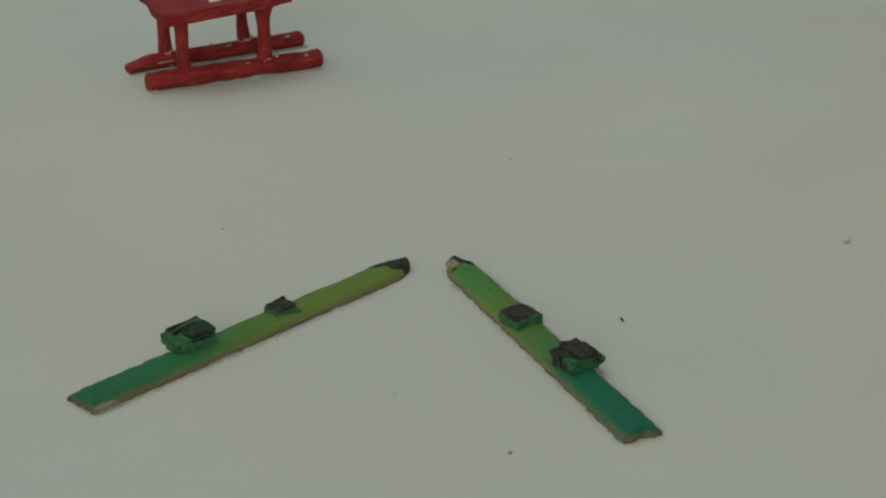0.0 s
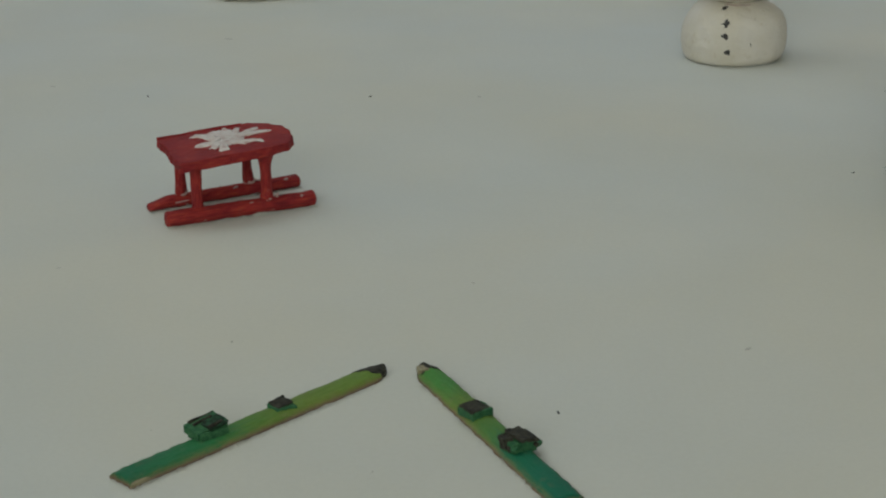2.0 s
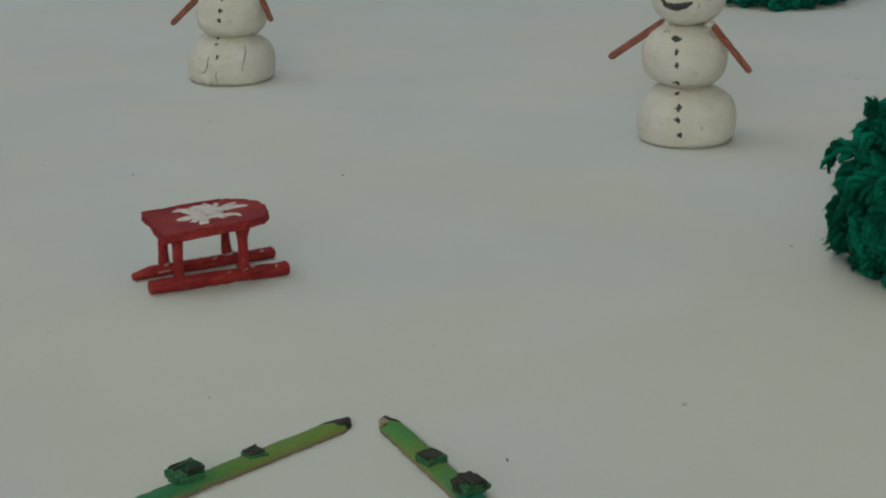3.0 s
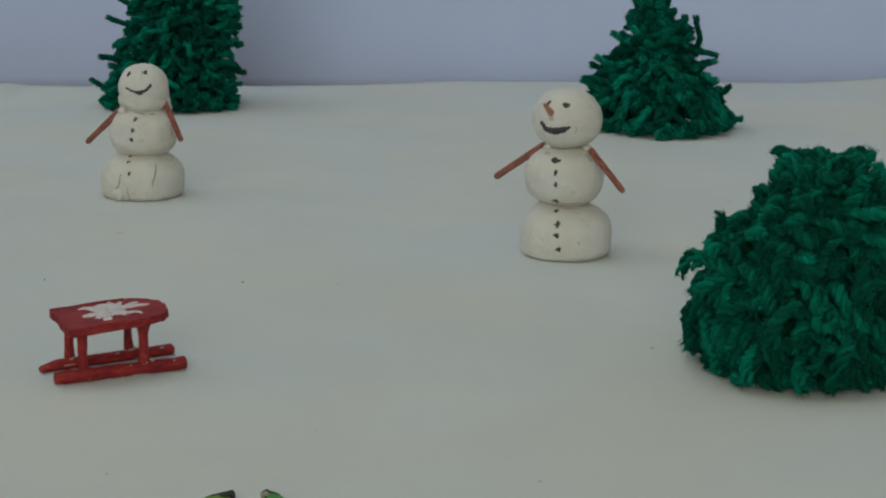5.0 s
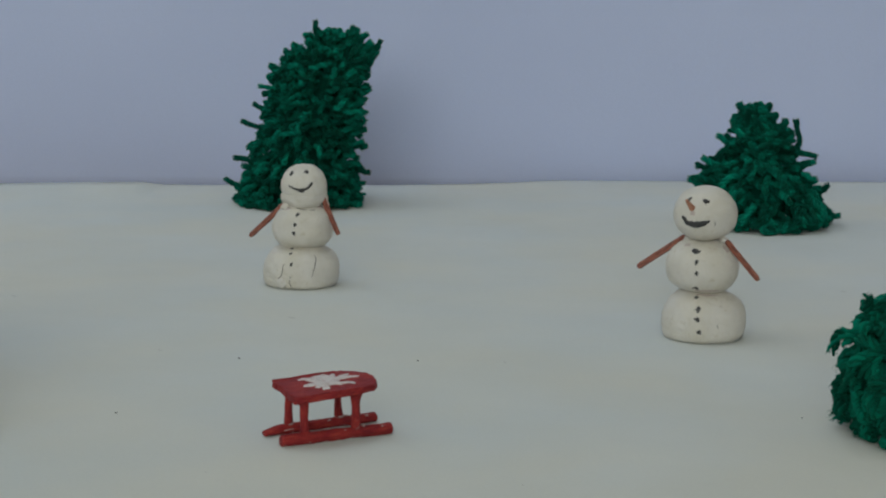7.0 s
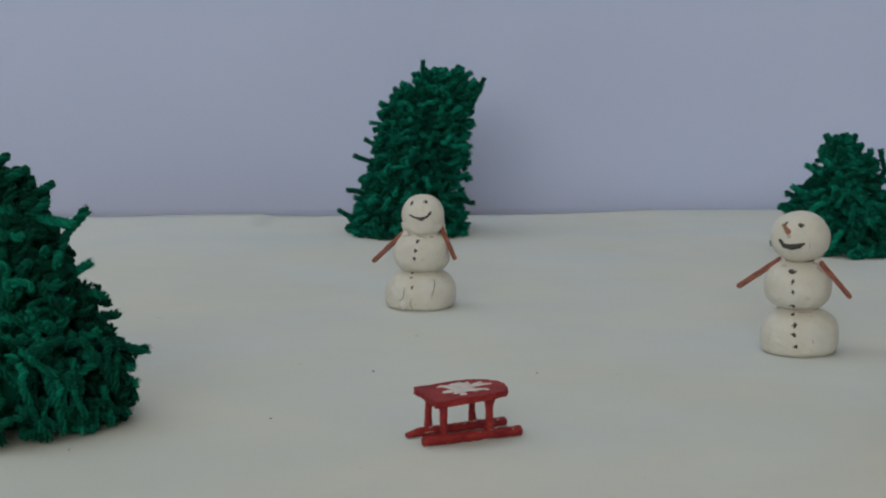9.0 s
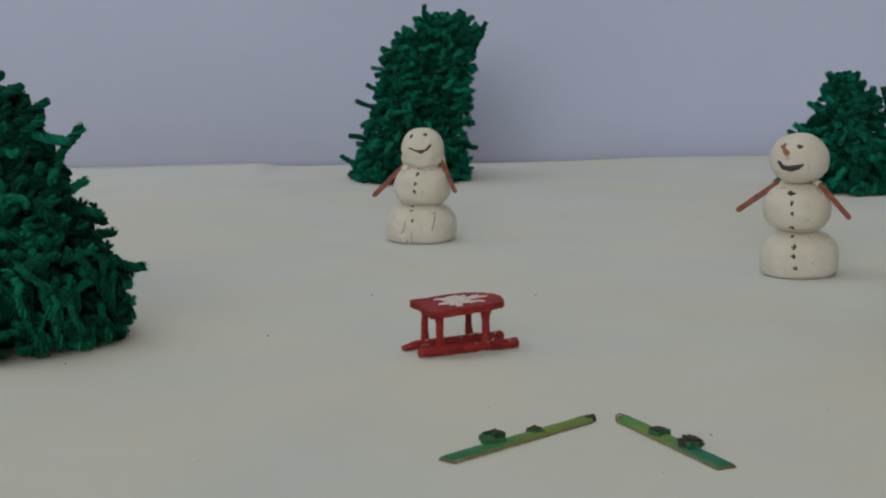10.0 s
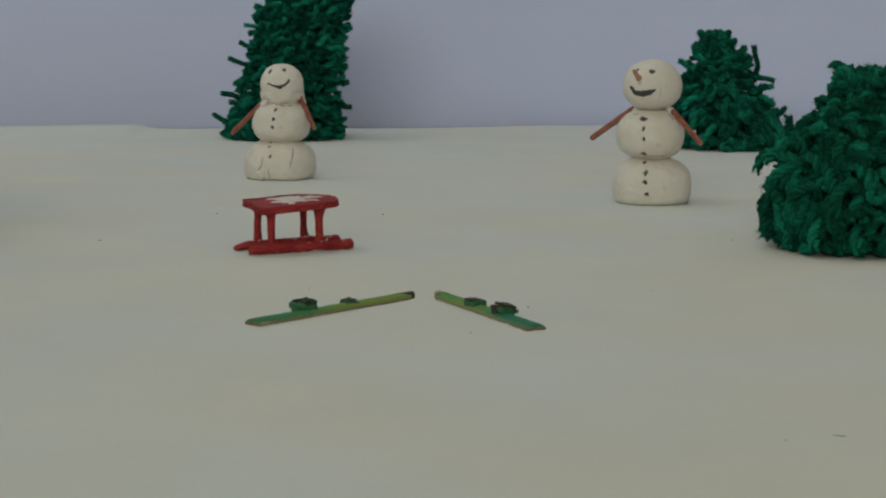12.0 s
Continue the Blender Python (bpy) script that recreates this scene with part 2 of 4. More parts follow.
def box_structure(name, x0, x1, y0, y1, z0, z1, material, label, category):
    bm = bmesh.new()
    bmesh.ops.create_cube(bm, size=1)
    for v in bm.verts:
        v.co = Vector(((x0 + x1) / 2 + v.co.x * (x1 - x0), (y0 + y1) / 2 + v.co.y * (y1 - y0), (z0 + z1) / 2 + v.co.z * (z1 - z0)))
    ob = part(name, bm, material, None, smooth=False)
    return tagged(ob, label, category, "", "structure")


def rough(p, scale, amount, seed=0.0):
    """A small lasting wobble for hand-made shapes."""
    v = Vector(p) * scale + Vector((seed, seed * 1.7, seed * 0.6))
    return noise.noise_vector(v) * amount


def rod(a, b, r0, r1, sides=10, steps=6, wobble=0.0, seed=0.0, chamfer=0.15, flat=1.0):
    """A whittled stick from a to b (cm) with chamfered ends, as verts and faces."""
    a, b = Vector(a) * CM, Vector(b) * CM
    axis = (b - a).normalized()
    side = axis.cross(Vector((0, 0, 1)))
    side = side.normalized() if side.length > 0.2 else Vector((1, 0, 0))
    up = side.cross(axis)
    length = (b - a).length
    cuts = [(0.0, 0.72), (min(0.3, chamfer * r0 * CM / length * 4), 1.0)]
    cuts += [(k / steps, 1.0) for k in range(1, steps)]
    cuts += [(1 - min(0.3, chamfer * r1 * CM / length * 4), 1.0), (1.0, 0.72)]
    cuts.sort()
    verts, faces = [], []
    for at, f in cuts:
        r = (r0 + (r1 - r0) * at) * CM * f
        for k in range(sides):
            q = 2 * math.pi * (k + 0.5) / sides
            p = a + axis * (at * length) + (side * math.cos(q) + up * math.sin(q) * flat) * r
            verts.append(p + rough(p, 350, wobble * CM, seed))
    n = len(cuts)
    for i in range(n - 1):
        for k in range(sides):
            j = (k + 1) % sides
            faces.append((i * sides + k, i * sides + j, (i + 1) * sides + j, (i + 1) * sides + k))
    faces.append(tuple(reversed(range(sides))))
    faces.append(tuple(range((n - 1) * sides, n * sides)))
    return verts, faces


def slab(outline, z0, z1, bevel=0.03, wobble=0.0, seed=0.0, crown=0.0):
    """A board with the plan outline (cm), softened edges and a hand-cut wobble, as a bmesh."""
    bm = bmesh.new()
    low = [bm.verts.new((x * CM, y * CM, z0 * CM)) for x, y in outline]
    face = bm.faces.new(low)
    up = bmesh.ops.extrude_face_region(bm, geom=[face])["geom"]
    for v in up:
        if isinstance(v, bmesh.types.BMVert):
            v.co.z = z1 * CM
    bmesh.ops.recalc_face_normals(bm, faces=bm.faces)
    bmesh.ops.bevel(bm, geom=bm.edges[:], offset=bevel * CM, segments=2, affect="EDGES", profile=0.6)
    for v in bm.verts:
        v.co += rough(v.co, 260, wobble * CM, seed)
    return bm


# ---- the setting ----
EDGE_X = (-95, -30, -22, -16, -12.6, -11.7, 2, 8, 14, 30, 36, 42, 60, 110)
EDGE_Y = (58, 58.3, 58.5, 58.7, 58.9, 61.2, 62.3, 63, 65, 65, 64.6, 65.5, 66, 66)
EDGE_LIFT = (0.55, 0.42, 0.46, 0.58, 0.56, 0.10, 0, 0, 0, 0, 0.05, 0.35, 0.6, 0.6)


def build_ground():
    xs = np.concatenate([np.linspace(-95, -32, 22), np.linspace(-30, 45, 151), np.linspace(48, 110, 22)])
    vs = np.concatenate([np.linspace(0, 0.55, 40), np.linspace(0.56, 1, 90)])
    verts, faces = [], []
    for v in vs:
        for x in xs:
            far = float(np.interp(x, EDGE_X, EDGE_Y)) + 0.25 * noise.noise((x * 0.5, 3.1, 0)) + 0.1 * noise.noise((x * 2.2, 1.1, 0))
            lift = float(np.interp(x, EDGE_X, EDGE_LIFT))
            y = -110 + v * (far + 110)
            near = max(0.0, 1 - (far - y) / 9.0)
            z = lift * near**2 + 0.025 * noise.noise((x * 0.13, y * 0.13, 0.0))
            verts.append((x * CM, y * CM, z * CM))
    w = len(xs)
    for i in range(len(vs) - 1):
        for j in range(w - 1):
            faces.append((i * w + j, i * w + j + 1, (i + 1) * w + j + 1, (i + 1) * w + j))
    ob = place("ground", mesh_of("ground", verts, faces, SHEET))
    solid = ob.modifiers.new("thickness", "SOLIDIFY")
    solid.thickness, solid.offset = 0.010, -1
    return tagged(ob, "matte off-white board as a snow field with an uneven far edge", "ground", "", "structure")


def build_backdrop():
    """Paper that stands on the floor behind the far edge of the board."""
    section = [(66.6 + 0.02 * z, z) for z in (-1.25, 0, 1, 2, 4, 7, 10, 15, 20, 25, 30, 36, 42, 50, 60)]
    verts, faces = [], []
    xs = np.linspace(-120, 125, 60)
    for y, z in section:
        for x in xs:
            k = min(1.0, max(0.0, z / 4))
            verts.append((x * CM, (y + k * (0.35 * noise.noise((x * 0.03, z * 0.05, 5)) + 1.2 * (x / 100) ** 2)) * CM, z * CM))
    w = len(xs)
    for i in range(len(section) - 1):
        for j in range(w - 1):
            faces.append((i * w + j, i * w + j + 1, (i + 1) * w + j + 1, (i + 1) * w + j))
    ob = place("backdrop", mesh_of("backdrop", verts, faces, LILAC))
    solid = ob.modifiers.new("thickness", "SOLIDIFY")
    solid.thickness, solid.offset = 0.0006, -1
    return tagged(ob, "plain pale lilac paper sky standing behind the sheet", "backdrop", "", "structure")


build_ground()
build_backdrop()
# unseen floor and walls, added to close the set and bounce its light
box_structure("floor", ROOM_X0 - 0.1, ROOM_X1 + 0.1, ROOM_Y0 - 0.1, ROOM_Y1 + 0.1, -0.06, -0.0125, FLOOR, "plain brown floor under the white sheet", "floor")
box_structure("wall_north", ROOM_X0, ROOM_X1, ROOM_Y1, ROOM_Y1 + 0.1, -0.0125, ROOM_H, WALL, "plain white painted wall", "wall")
box_structure("wall_east", ROOM_X1, ROOM_X1 + 0.1, ROOM_Y0, ROOM_Y1, -0.0125, ROOM_H, WALL, "plain white painted wall", "wall")
box_structure("wall_west", ROOM_X0 - 0.1, ROOM_X0, ROOM_Y0, ROOM_Y1, -0.0125, ROOM_H, WALL, "plain white painted wall", "wall")


# unseen ceiling, left open where the added overhead lamp sits
def build_ceiling():
    bm = bmesh.new()
    z0, z1 = ROOM_H, ROOM_H + 0.08
    for x0, x1, y0, y1 in ((ROOM_X0 - 0.1, TOP_X0, ROOM_Y0 - 0.1, ROOM_Y1 + 0.1), (TOP_X1, ROOM_X1 + 0.1, ROOM_Y0 - 0.1, ROOM_Y1 + 0.1), (TOP_X0, TOP_X1, ROOM_Y0 - 0.1, TOP_Y0), (TOP_X0, TOP_X1, TOP_Y1, ROOM_Y1 + 0.1)):
        for v in bmesh.ops.create_cube(bm, size=1)["verts"]:
            v.co = Vector(((x0 + x1) / 2 + v.co.x * (x1 - x0), (y0 + y1) / 2 + v.co.y * (y1 - y0), (z0 + z1) / 2 + v.co.z * (z1 - z0)))
    tagged(part("ceiling", bm, WALL, None, smooth=False), "unseen plain white ceiling, open under the added overhead lamp", "ceiling", "", "structure")


build_ceiling()


# unseen wall behind the camera, left open for the added rear lamp
def build_south_wall():
    bm = bmesh.new()
    y0, y1 = ROOM_Y0 - 0.1, ROOM_Y0
    for x0, x1, z0, z1 in ((ROOM_X0, REAR_X0, -0.0125, ROOM_H), (REAR_X1, ROOM_X1, -0.0125, ROOM_H), (REAR_X0, REAR_X1, -0.0125, REAR_Z0), (REAR_X0, REAR_X1, REAR_Z1, ROOM_H)):
        for v in bmesh.ops.create_cube(bm, size=1)["verts"]:
            v.co = Vector(((x0 + x1) / 2 + v.co.x * (x1 - x0), (y0 + y1) / 2 + v.co.y * (y1 - y0), (z0 + z1) / 2 + v.co.z * (z1 - z0)))
    tagged(part("wall_south", bm, WALL, None, smooth=False), "unseen plain white wall, open at the added rear lamp", "wall", "", "structure")


build_south_wall()


# ---- specks on the sheet ----
def build_specks():
    rnd = random.Random(4)
    made = []
    spots = ((6.79, -14.24, 0.03, 0), (8.5, -10.5, 0.05, 1), (2.32, -7.05, 0.035, 3), (7.08, -3.98, 0.03, 3), (1.37, -11.03, 0.02, 3), (12.3, -7.7, 0.05, 2),
             (-1.98, -2.72, 0.035, 2), (-2.37, 11.92, 0.06, 1), (-5.48, 13.3, 0.06, 2), (4.24, 11.57, 0.045, 0), (7.44, 11.4, 0.055, 2), (-0.87, 19.4, 0.09, 2),
             (16.69, 3.45, 0.035, 0), (23.5, 25.6, 0.09, 2), (-11.96, -0.45, 0.07, 1), (-5.64, 3.95, 0.05, 0), (-13.2, 23.94, 0.08, 2), (-5.5, -12.72, 0.06, 2),
             (-4.76, -13.26, 0.07, 2), (13.5, -25.25, 0.07, 2), (12.38, -25.6, 0.045, 2), (5.3, -12.7, 0.02, 2))
    tones = (plain_material("speck_dark", (0.07, 0.066, 0.06)), plain_material("speck_black", (0.02, 0.018, 0.017)), plain_material("speck_grey", (0.53, 0.53, 0.49)), plain_material("speck_pale", (0.42, 0.41, 0.37)))
    for x, y, r, tone in spots:
        r *= (0.8, 0.8, 1.0, 0.8)[tone]
        bm = bmesh.new()
        bmesh.ops.create_icosphere(bm, subdivisions=2, radius=r * CM)
        stretch, across, tall = ((1.2, 0.85, 0.4), (2.0, 0.42, 0.4), (1.8, 0.9, 0.03), (1.2, 0.85, 0.3))[tone]
        stretch *= rnd.uniform(0.85, 1.2)
        for v in bm.verts:
            v.co = Vector((v.co.x * stretch, v.co.y * across, v.co.z * tall)) + rough(v.co, 1500, r * CM * (0.4, 0.25, 0.1, 0.3)[tone], x)
        ob = part("speck", bm, tones[tone], None, m=pose(x * CM, y * CM, (0.012 + (0.3, 0.3, 0.0, 0.2)[tone] * r) * CM, 0, 0, rnd.uniform(100, 118) if tone == 1 else rnd.uniform(0, 180)))
        made.append(tagged(ob, ("tiny dark crumb lying on the white sheet", "small black fibre lying on the white sheet", "faint grey stain fleck on the white sheet", "tiny greyish crumb lying on the white sheet")[tone], "crumb", "specks on the sheet"))


build_specks()


# ---- sledge ----
def build_sledge():
    s = thing("sledge", "red painted toy wooden sledge with a white snowflake", "sledge", at=(0, 0, 0), turn=0)
    runners = (((-0.03, -0.05, 0.19), (3.33, 1.48, 0.195), 0.205, 3), ((-0.62, 1.14, 0.16), (2.82, 2.98, 0.165), 0.165, 8))
    for (ax, ay, az), (bx, by, bz), r, seed in runners:
        length = math.hypot(bx - ax, by - ay)
        turn = math.degrees(math.atan2(by - ay, bx - ax))
        v, f = rod((0, 0, 0), (length, 0, 0), r, r * (0.95 if seed == 3 else 1.02), 12, 26, 0.020, seed, 0.06, 0.95)
        if seed == 8:
            for p in v:
                p.z = -r * CM * 0.9 + (p.z + r * CM * 0.9) * (0.55 + 0.45 * min(1.0, max(0.0, p.x / CM) / 0.4))
        part_ob = place("runner", mesh_of("runner", v, f, RED, False), s, pose(ax * CM, ay * CM, az * CM, 0, -math.degrees(math.atan2(bz - az, length)), turn))
        for k, at in enumerate((0.24, 0.47, 0.56, 0.70, 0.73, 0.90)):
            bm = bmesh.new()
            bmesh.ops.create_icosphere(bm, subdivisions=2, radius=(0.016 + 0.010 * (k % 3)) * CM)
            for p in bm.verts:
                p.co = Vector((p.co.x * 1.7, p.co.y, p.co.z * 0.8)) + rough(p.co, 1500, 0.035 * CM, k + seed)
            part("glue_blob", bm, GLUE, part_ob, "dried whitish glue crumb", pose(length * at * CM, (-0.17, -0.02, -0.12)[k % 3] * CM, (-0.09, 0.175, 0.13)[k % 3] * CM))
    # legs from runners to the seat
    legs = (((0.68, 0.36), (0.66, 0.42), 0.115, 0.15), ((2.22, 1.05), (2.24, 1.05), 0.125, 0.15), ((0.10, 1.58), (0.14, 1.52), 0.12, 0.125), ((1.64, 2.42), (1.62, 2.34), 0.11, 0.12))
    for k, ((ax, ay), (bx, by), r0, r1) in enumerate(legs):
        run = Vector((bx - ax, by - ay, 1.36))
        bm = bmesh.new()
        bmesh.ops.create_icosphere(bm, subdivisions=3, radius=1)
        for p in bm.verts:
            f = 1 + 0.7 * noise.noise(p.co * 1.5 + Vector((k * 3.3, 0, 1)))
            p.co = Vector((p.co.x * 0.15, p.co.y * 0.13, p.co.z * 0.05)) * f * CM
        part("glue_fillet", bm, GLUE, s, "dried glue round the foot of a leg", pose((ax + 0.04) * CM, (ay - 0.03) * CM, 0.34 * CM, 8, -6, 25))
        v, f = rod((0, 0, 0), (run.length, 0, 0), r0, r1, 10, 16, 0.022, k + 11, 0.1)
        for p in v:
            t = p.x / CM
            flare = 1 + 0.48 * math.exp(-(((run.length - t) / 0.20) ** 2)) + 0.30 * math.exp(-(((t - 0.15) / 0.18) ** 2))
            p.y *= flare
            p.z *= flare
        place("leg", mesh_of("leg", v, f, RED, False), s, Matrix.Translation((ax * CM, ay * CM, 0.16 * CM)) @ run.to_track_quat("X", "Z").to_matrix().to_4x4())
    # seat board
    TURN, L, W = 25.0, 3.02, 2.02
    seat_at = (0.05, 0.70)
    out = [(-0.02, -W / 2 + 0.04), (0.06, -W / 2), (1.2, -W / 2 + 0.03), (L - 0.75, -W / 2 + 0.10), (L - 0.32, -W / 2 + 0.22), (L - 0.06, -W / 2 + 0.55), (L, 0.05), (L - 0.04, W / 2 - 0.62), (L - 0.30, W / 2 - 0.24),
           (L - 0.72, W / 2 - 0.04), (1.6, W / 2), (0.1, W / 2 + 0.02), (0.0, W / 2 - 0.03), (0.05, 0.4), (-0.03, -0.3)]
    bm = slab(out, 1.40, 1.63, 0.03, 0.03, 5)
    bmesh.ops.subdivide_edges(bm, edges=[e for e in bm.edges if e.calc_length() > 0.18 * CM], cuts=6)
    for v in bm.verts:
        jag = rough(v.co, 900, 0.05 * CM, 2)
        v.co += Vector((jag.x, jag.y, jag.z * 0.2))
    here = pose(seat_at[0] * CM, seat_at[1] * CM, 0.03 * CM, 0, 0, TURN) @ pose(0, 0, 0, 2.5, -2.2, 0)
    seat = part("seat", bm, RED, s, "", here, smooth=False)
    # painted snowflake: thick uneven brushed arms that bend and fork, with a ragged outline
    rnd = random.Random(21)
    prongs = []
    for k in range(6):
        q, reach = radians(60 * k + 14 + rnd.uniform(-12, 12)), rnd.uniform(0.74, 0.92)
        prongs += [(q, reach, rnd.uniform(0.22, 0.29)), (q + rnd.choice((-1, 1)) * rnd.uniform(0.36, 0.46), reach * rnd.uniform(0.72, 0.95), rnd.uniform(0.15, 0.20))]
    verts, faces, n = [], [], 260
    rings = ((1.628, 1.0), (1.650, 0.97), (1.654, 0.72), (1.656, 0.46), (1.656, 0.22))
    for z, f in rings:
        for i in range(n):
            e = 2 * math.pi * i / n
            ring = 0.38
            for q, reach, wide in prongs:
                off = (e - q + math.pi) % (2 * math.pi) - math.pi
                ring = max(ring, 0.2 + (reach - 0.2) * math.exp(-((off / wide) ** 4)))
            ring *= f * (1 + 0.10 * noise.noise((math.cos(e) * 3, math.sin(e) * 3, 4)) + 0.13 * noise.noise((math.cos(e) * 11, math.sin(e) * 11, 1)))
            px, py = ring * math.cos(e), ring * math.sin(e)
            bend = noise.noise_vector((px * 2.1, py * 2.1, 2.7)) * 0.17 + noise.noise_vector((px * 5.5, py * 5.5, 8.1)) * 0.085
            verts.append(((1.50 + 1.18 * (px + bend.x)) * CM, (0.10 + 0.95 * (py + bend.y)) * CM, z * CM))
    mid = noise.noise_vector((0, 0, 2.7)) * 0.17 + noise.noise_vector((0, 0, 8.1)) * 0.085
    verts.append(((1.50 + 1.18 * mid.x) * CM, (0.10 + 0.95 * mid.y) * CM, 1.656 * CM))
    for i in range(n):
        j = (i + 1) % n
        for k in range(len(rings) - 1):
            faces.append((k * n + i, k * n + j, (k + 1) * n + j, (k + 1) * n + i))
        last = (len(rings) - 1) * n
        faces.append((last + i, last + j, len(rings) * n))
    place("snowflake", mesh_of("snowflake", verts, faces, WHITE_PAINT), seat, None, "white painted snowflake with ragged brushed arms")
    # a splinter left standing along the far edge of the seat
    bm = slab([(0.02, W / 2 - 0.07), (1.0, W / 2 - 0.06), (2.10, W / 2 - 0.10), (2.14, W / 2 - 0.02), (1.1, W / 2 + 0.03), (0.03, W / 2 + 0.02)], 1.58, 1.662, 0.012, 0.0, 4)
    bmesh.ops.subdivide_edges(bm, edges=[e for e in bm.edges if e.calc_length() > 0.3 * CM], cuts=8)
    for v in bm.verts:
        v.co += rough(v.co, 500, 0.03 * CM, 9)
    part("splinter_ridge", bm, RED, seat, "raised wood splinter", smooth=False)
    # dried glue: a bead along the inner side of the near runner and a sliver by a leg
    for k, (ax, ay, bx, by, z, r) in enumerate(((0.75, 0.50, 2.15, 1.13, 0.26, 0.045), (2.30, 1.18, 3.05, 1.52, 0.22, 0.03), (0.0, 1.32, 0.9, 1.80, 0.17, 0.03))):
        v, f = rod((ax, ay, z), (bx, by, z), r, r * 0.7, 7, 26, 0.035, k + 30, 0.3, 0.8)
        place("glue_bead", mesh_of("glue_bead", v, f, GLUE), s, None, "whitish bead of dried glue")
    v, f = rod((2.44, 1.04, 0.30), (2.50, 1.05, 0.46), 0.055, 0.03, 7, 6, 0.02, 5, 0.2)
    place("glue_sliver", mesh_of("glue_sliver", v, f, GLUE), s, None, "pale sliver of dried glue")
    return s


build_sledge()


# ---- skis ----
def ski_mesh(name, x0, x1, profile, height, material, seed, cap=0.0, torn=0.16, slant=0.0):
    """A split-wood strip along x with a low crown; profile gives the half width along its length."""
    n, c = 90, 11
    verts, faces = [], []
    for i in range(n + 1):
        for k in range(c):
            u = -1 + 2 * k / (c - 1)
            start = x0 - slant * u + torn * noise.noise((u * 2.6, seed, 0.5))
            x = start + (x1 - start) * i / n
            half = profile(x)
            z = height * (0.35 + 0.65 * (1 - u * u) ** 0.5) + cap
            verts.append((x * CM, u * CM * (half * (1 + 0.05 * noise.noise((x * 3, u, seed))) + 0.035 * noise.noise((x * 11, u * 0.7, seed + 4))), (z + 0.012 * noise.noise((x * 2, u * 7, seed))) * CM))
        for k in range(c):
            u = 1 - 2 * k / (c - 1)
            start = x0 - slant * u + torn * noise.noise((u * 2.6, seed, 0.5))
            x = start + (x1 - start) * i / n
            half = profile(x)
            verts.append((x * CM, u * CM * (half + 0.04 * noise.noise((x * 9, u * 0.7, seed + 8))), 0.004 * CM + cap * CM * 0.5))
    w = 2 * c
    for i in range(n):
        for k in range(w):
            j = (k + 1) % w
            faces.append((i * w + k, (i + 1) * w + k, (i + 1) * w + j, i * w + j))
    for k in range(c - 1):
        faces.append((k, k + 1, w - 2 - k, w - 1 - k))
        faces.append((n * w + w - 1 - k, n * w + w - 2 - k, n * w + k + 1, n * w + k))
    return mesh_of(name, verts, faces, material)


def binding_block(parent, name, x, y, size, z0, z1, turn, material, label, seed, bevel=0.02, tilt=(0, 0), crumble=1.0):
    corners = ((-0.5, -0.5), (0.5, -0.46), (0.47, 0.5), (-0.5, 0.47))
    ring = []
    for k, (cx, cy) in enumerate(corners):
        nx, ny = corners[(k + 1) % 4]
        for f in (0.0, 0.33, 0.66):
            px, py = cx + (nx - cx) * f, cy + (ny - cy) * f
            jag = 1 + 0.12 * crumble * noise.noise((px * 4, py * 4, seed * 1.7))
            ring.append((size[0] * px * jag, size[1] * py * jag))
    bm = slab(ring, z0, z1, bevel, 0.0, seed)
    bmesh.ops.subdivide_edges(bm, edges=[e for e in bm.edges if e.calc_length() > 0.06 * CM], cuts=2, use_grid_fill=True)
    bmesh.ops.triangulate(bm, faces=bm.faces[:])
    for v in bm.verts:
        v.co += rough(v.co, 380, 0.016 * crumble * CM, seed) + rough(v.co, 1100, 0.022 * crumble * CM, seed + 3)
    mid = (z0 + z1) / 2 * CM
    return part(name, bm, material, parent, label, pose(x * CM, y * CM, 0, 0, 0, turn) @ pose(0, 0, mid, *tilt, 0) @ pose(0, 0, -mid), smooth=False)


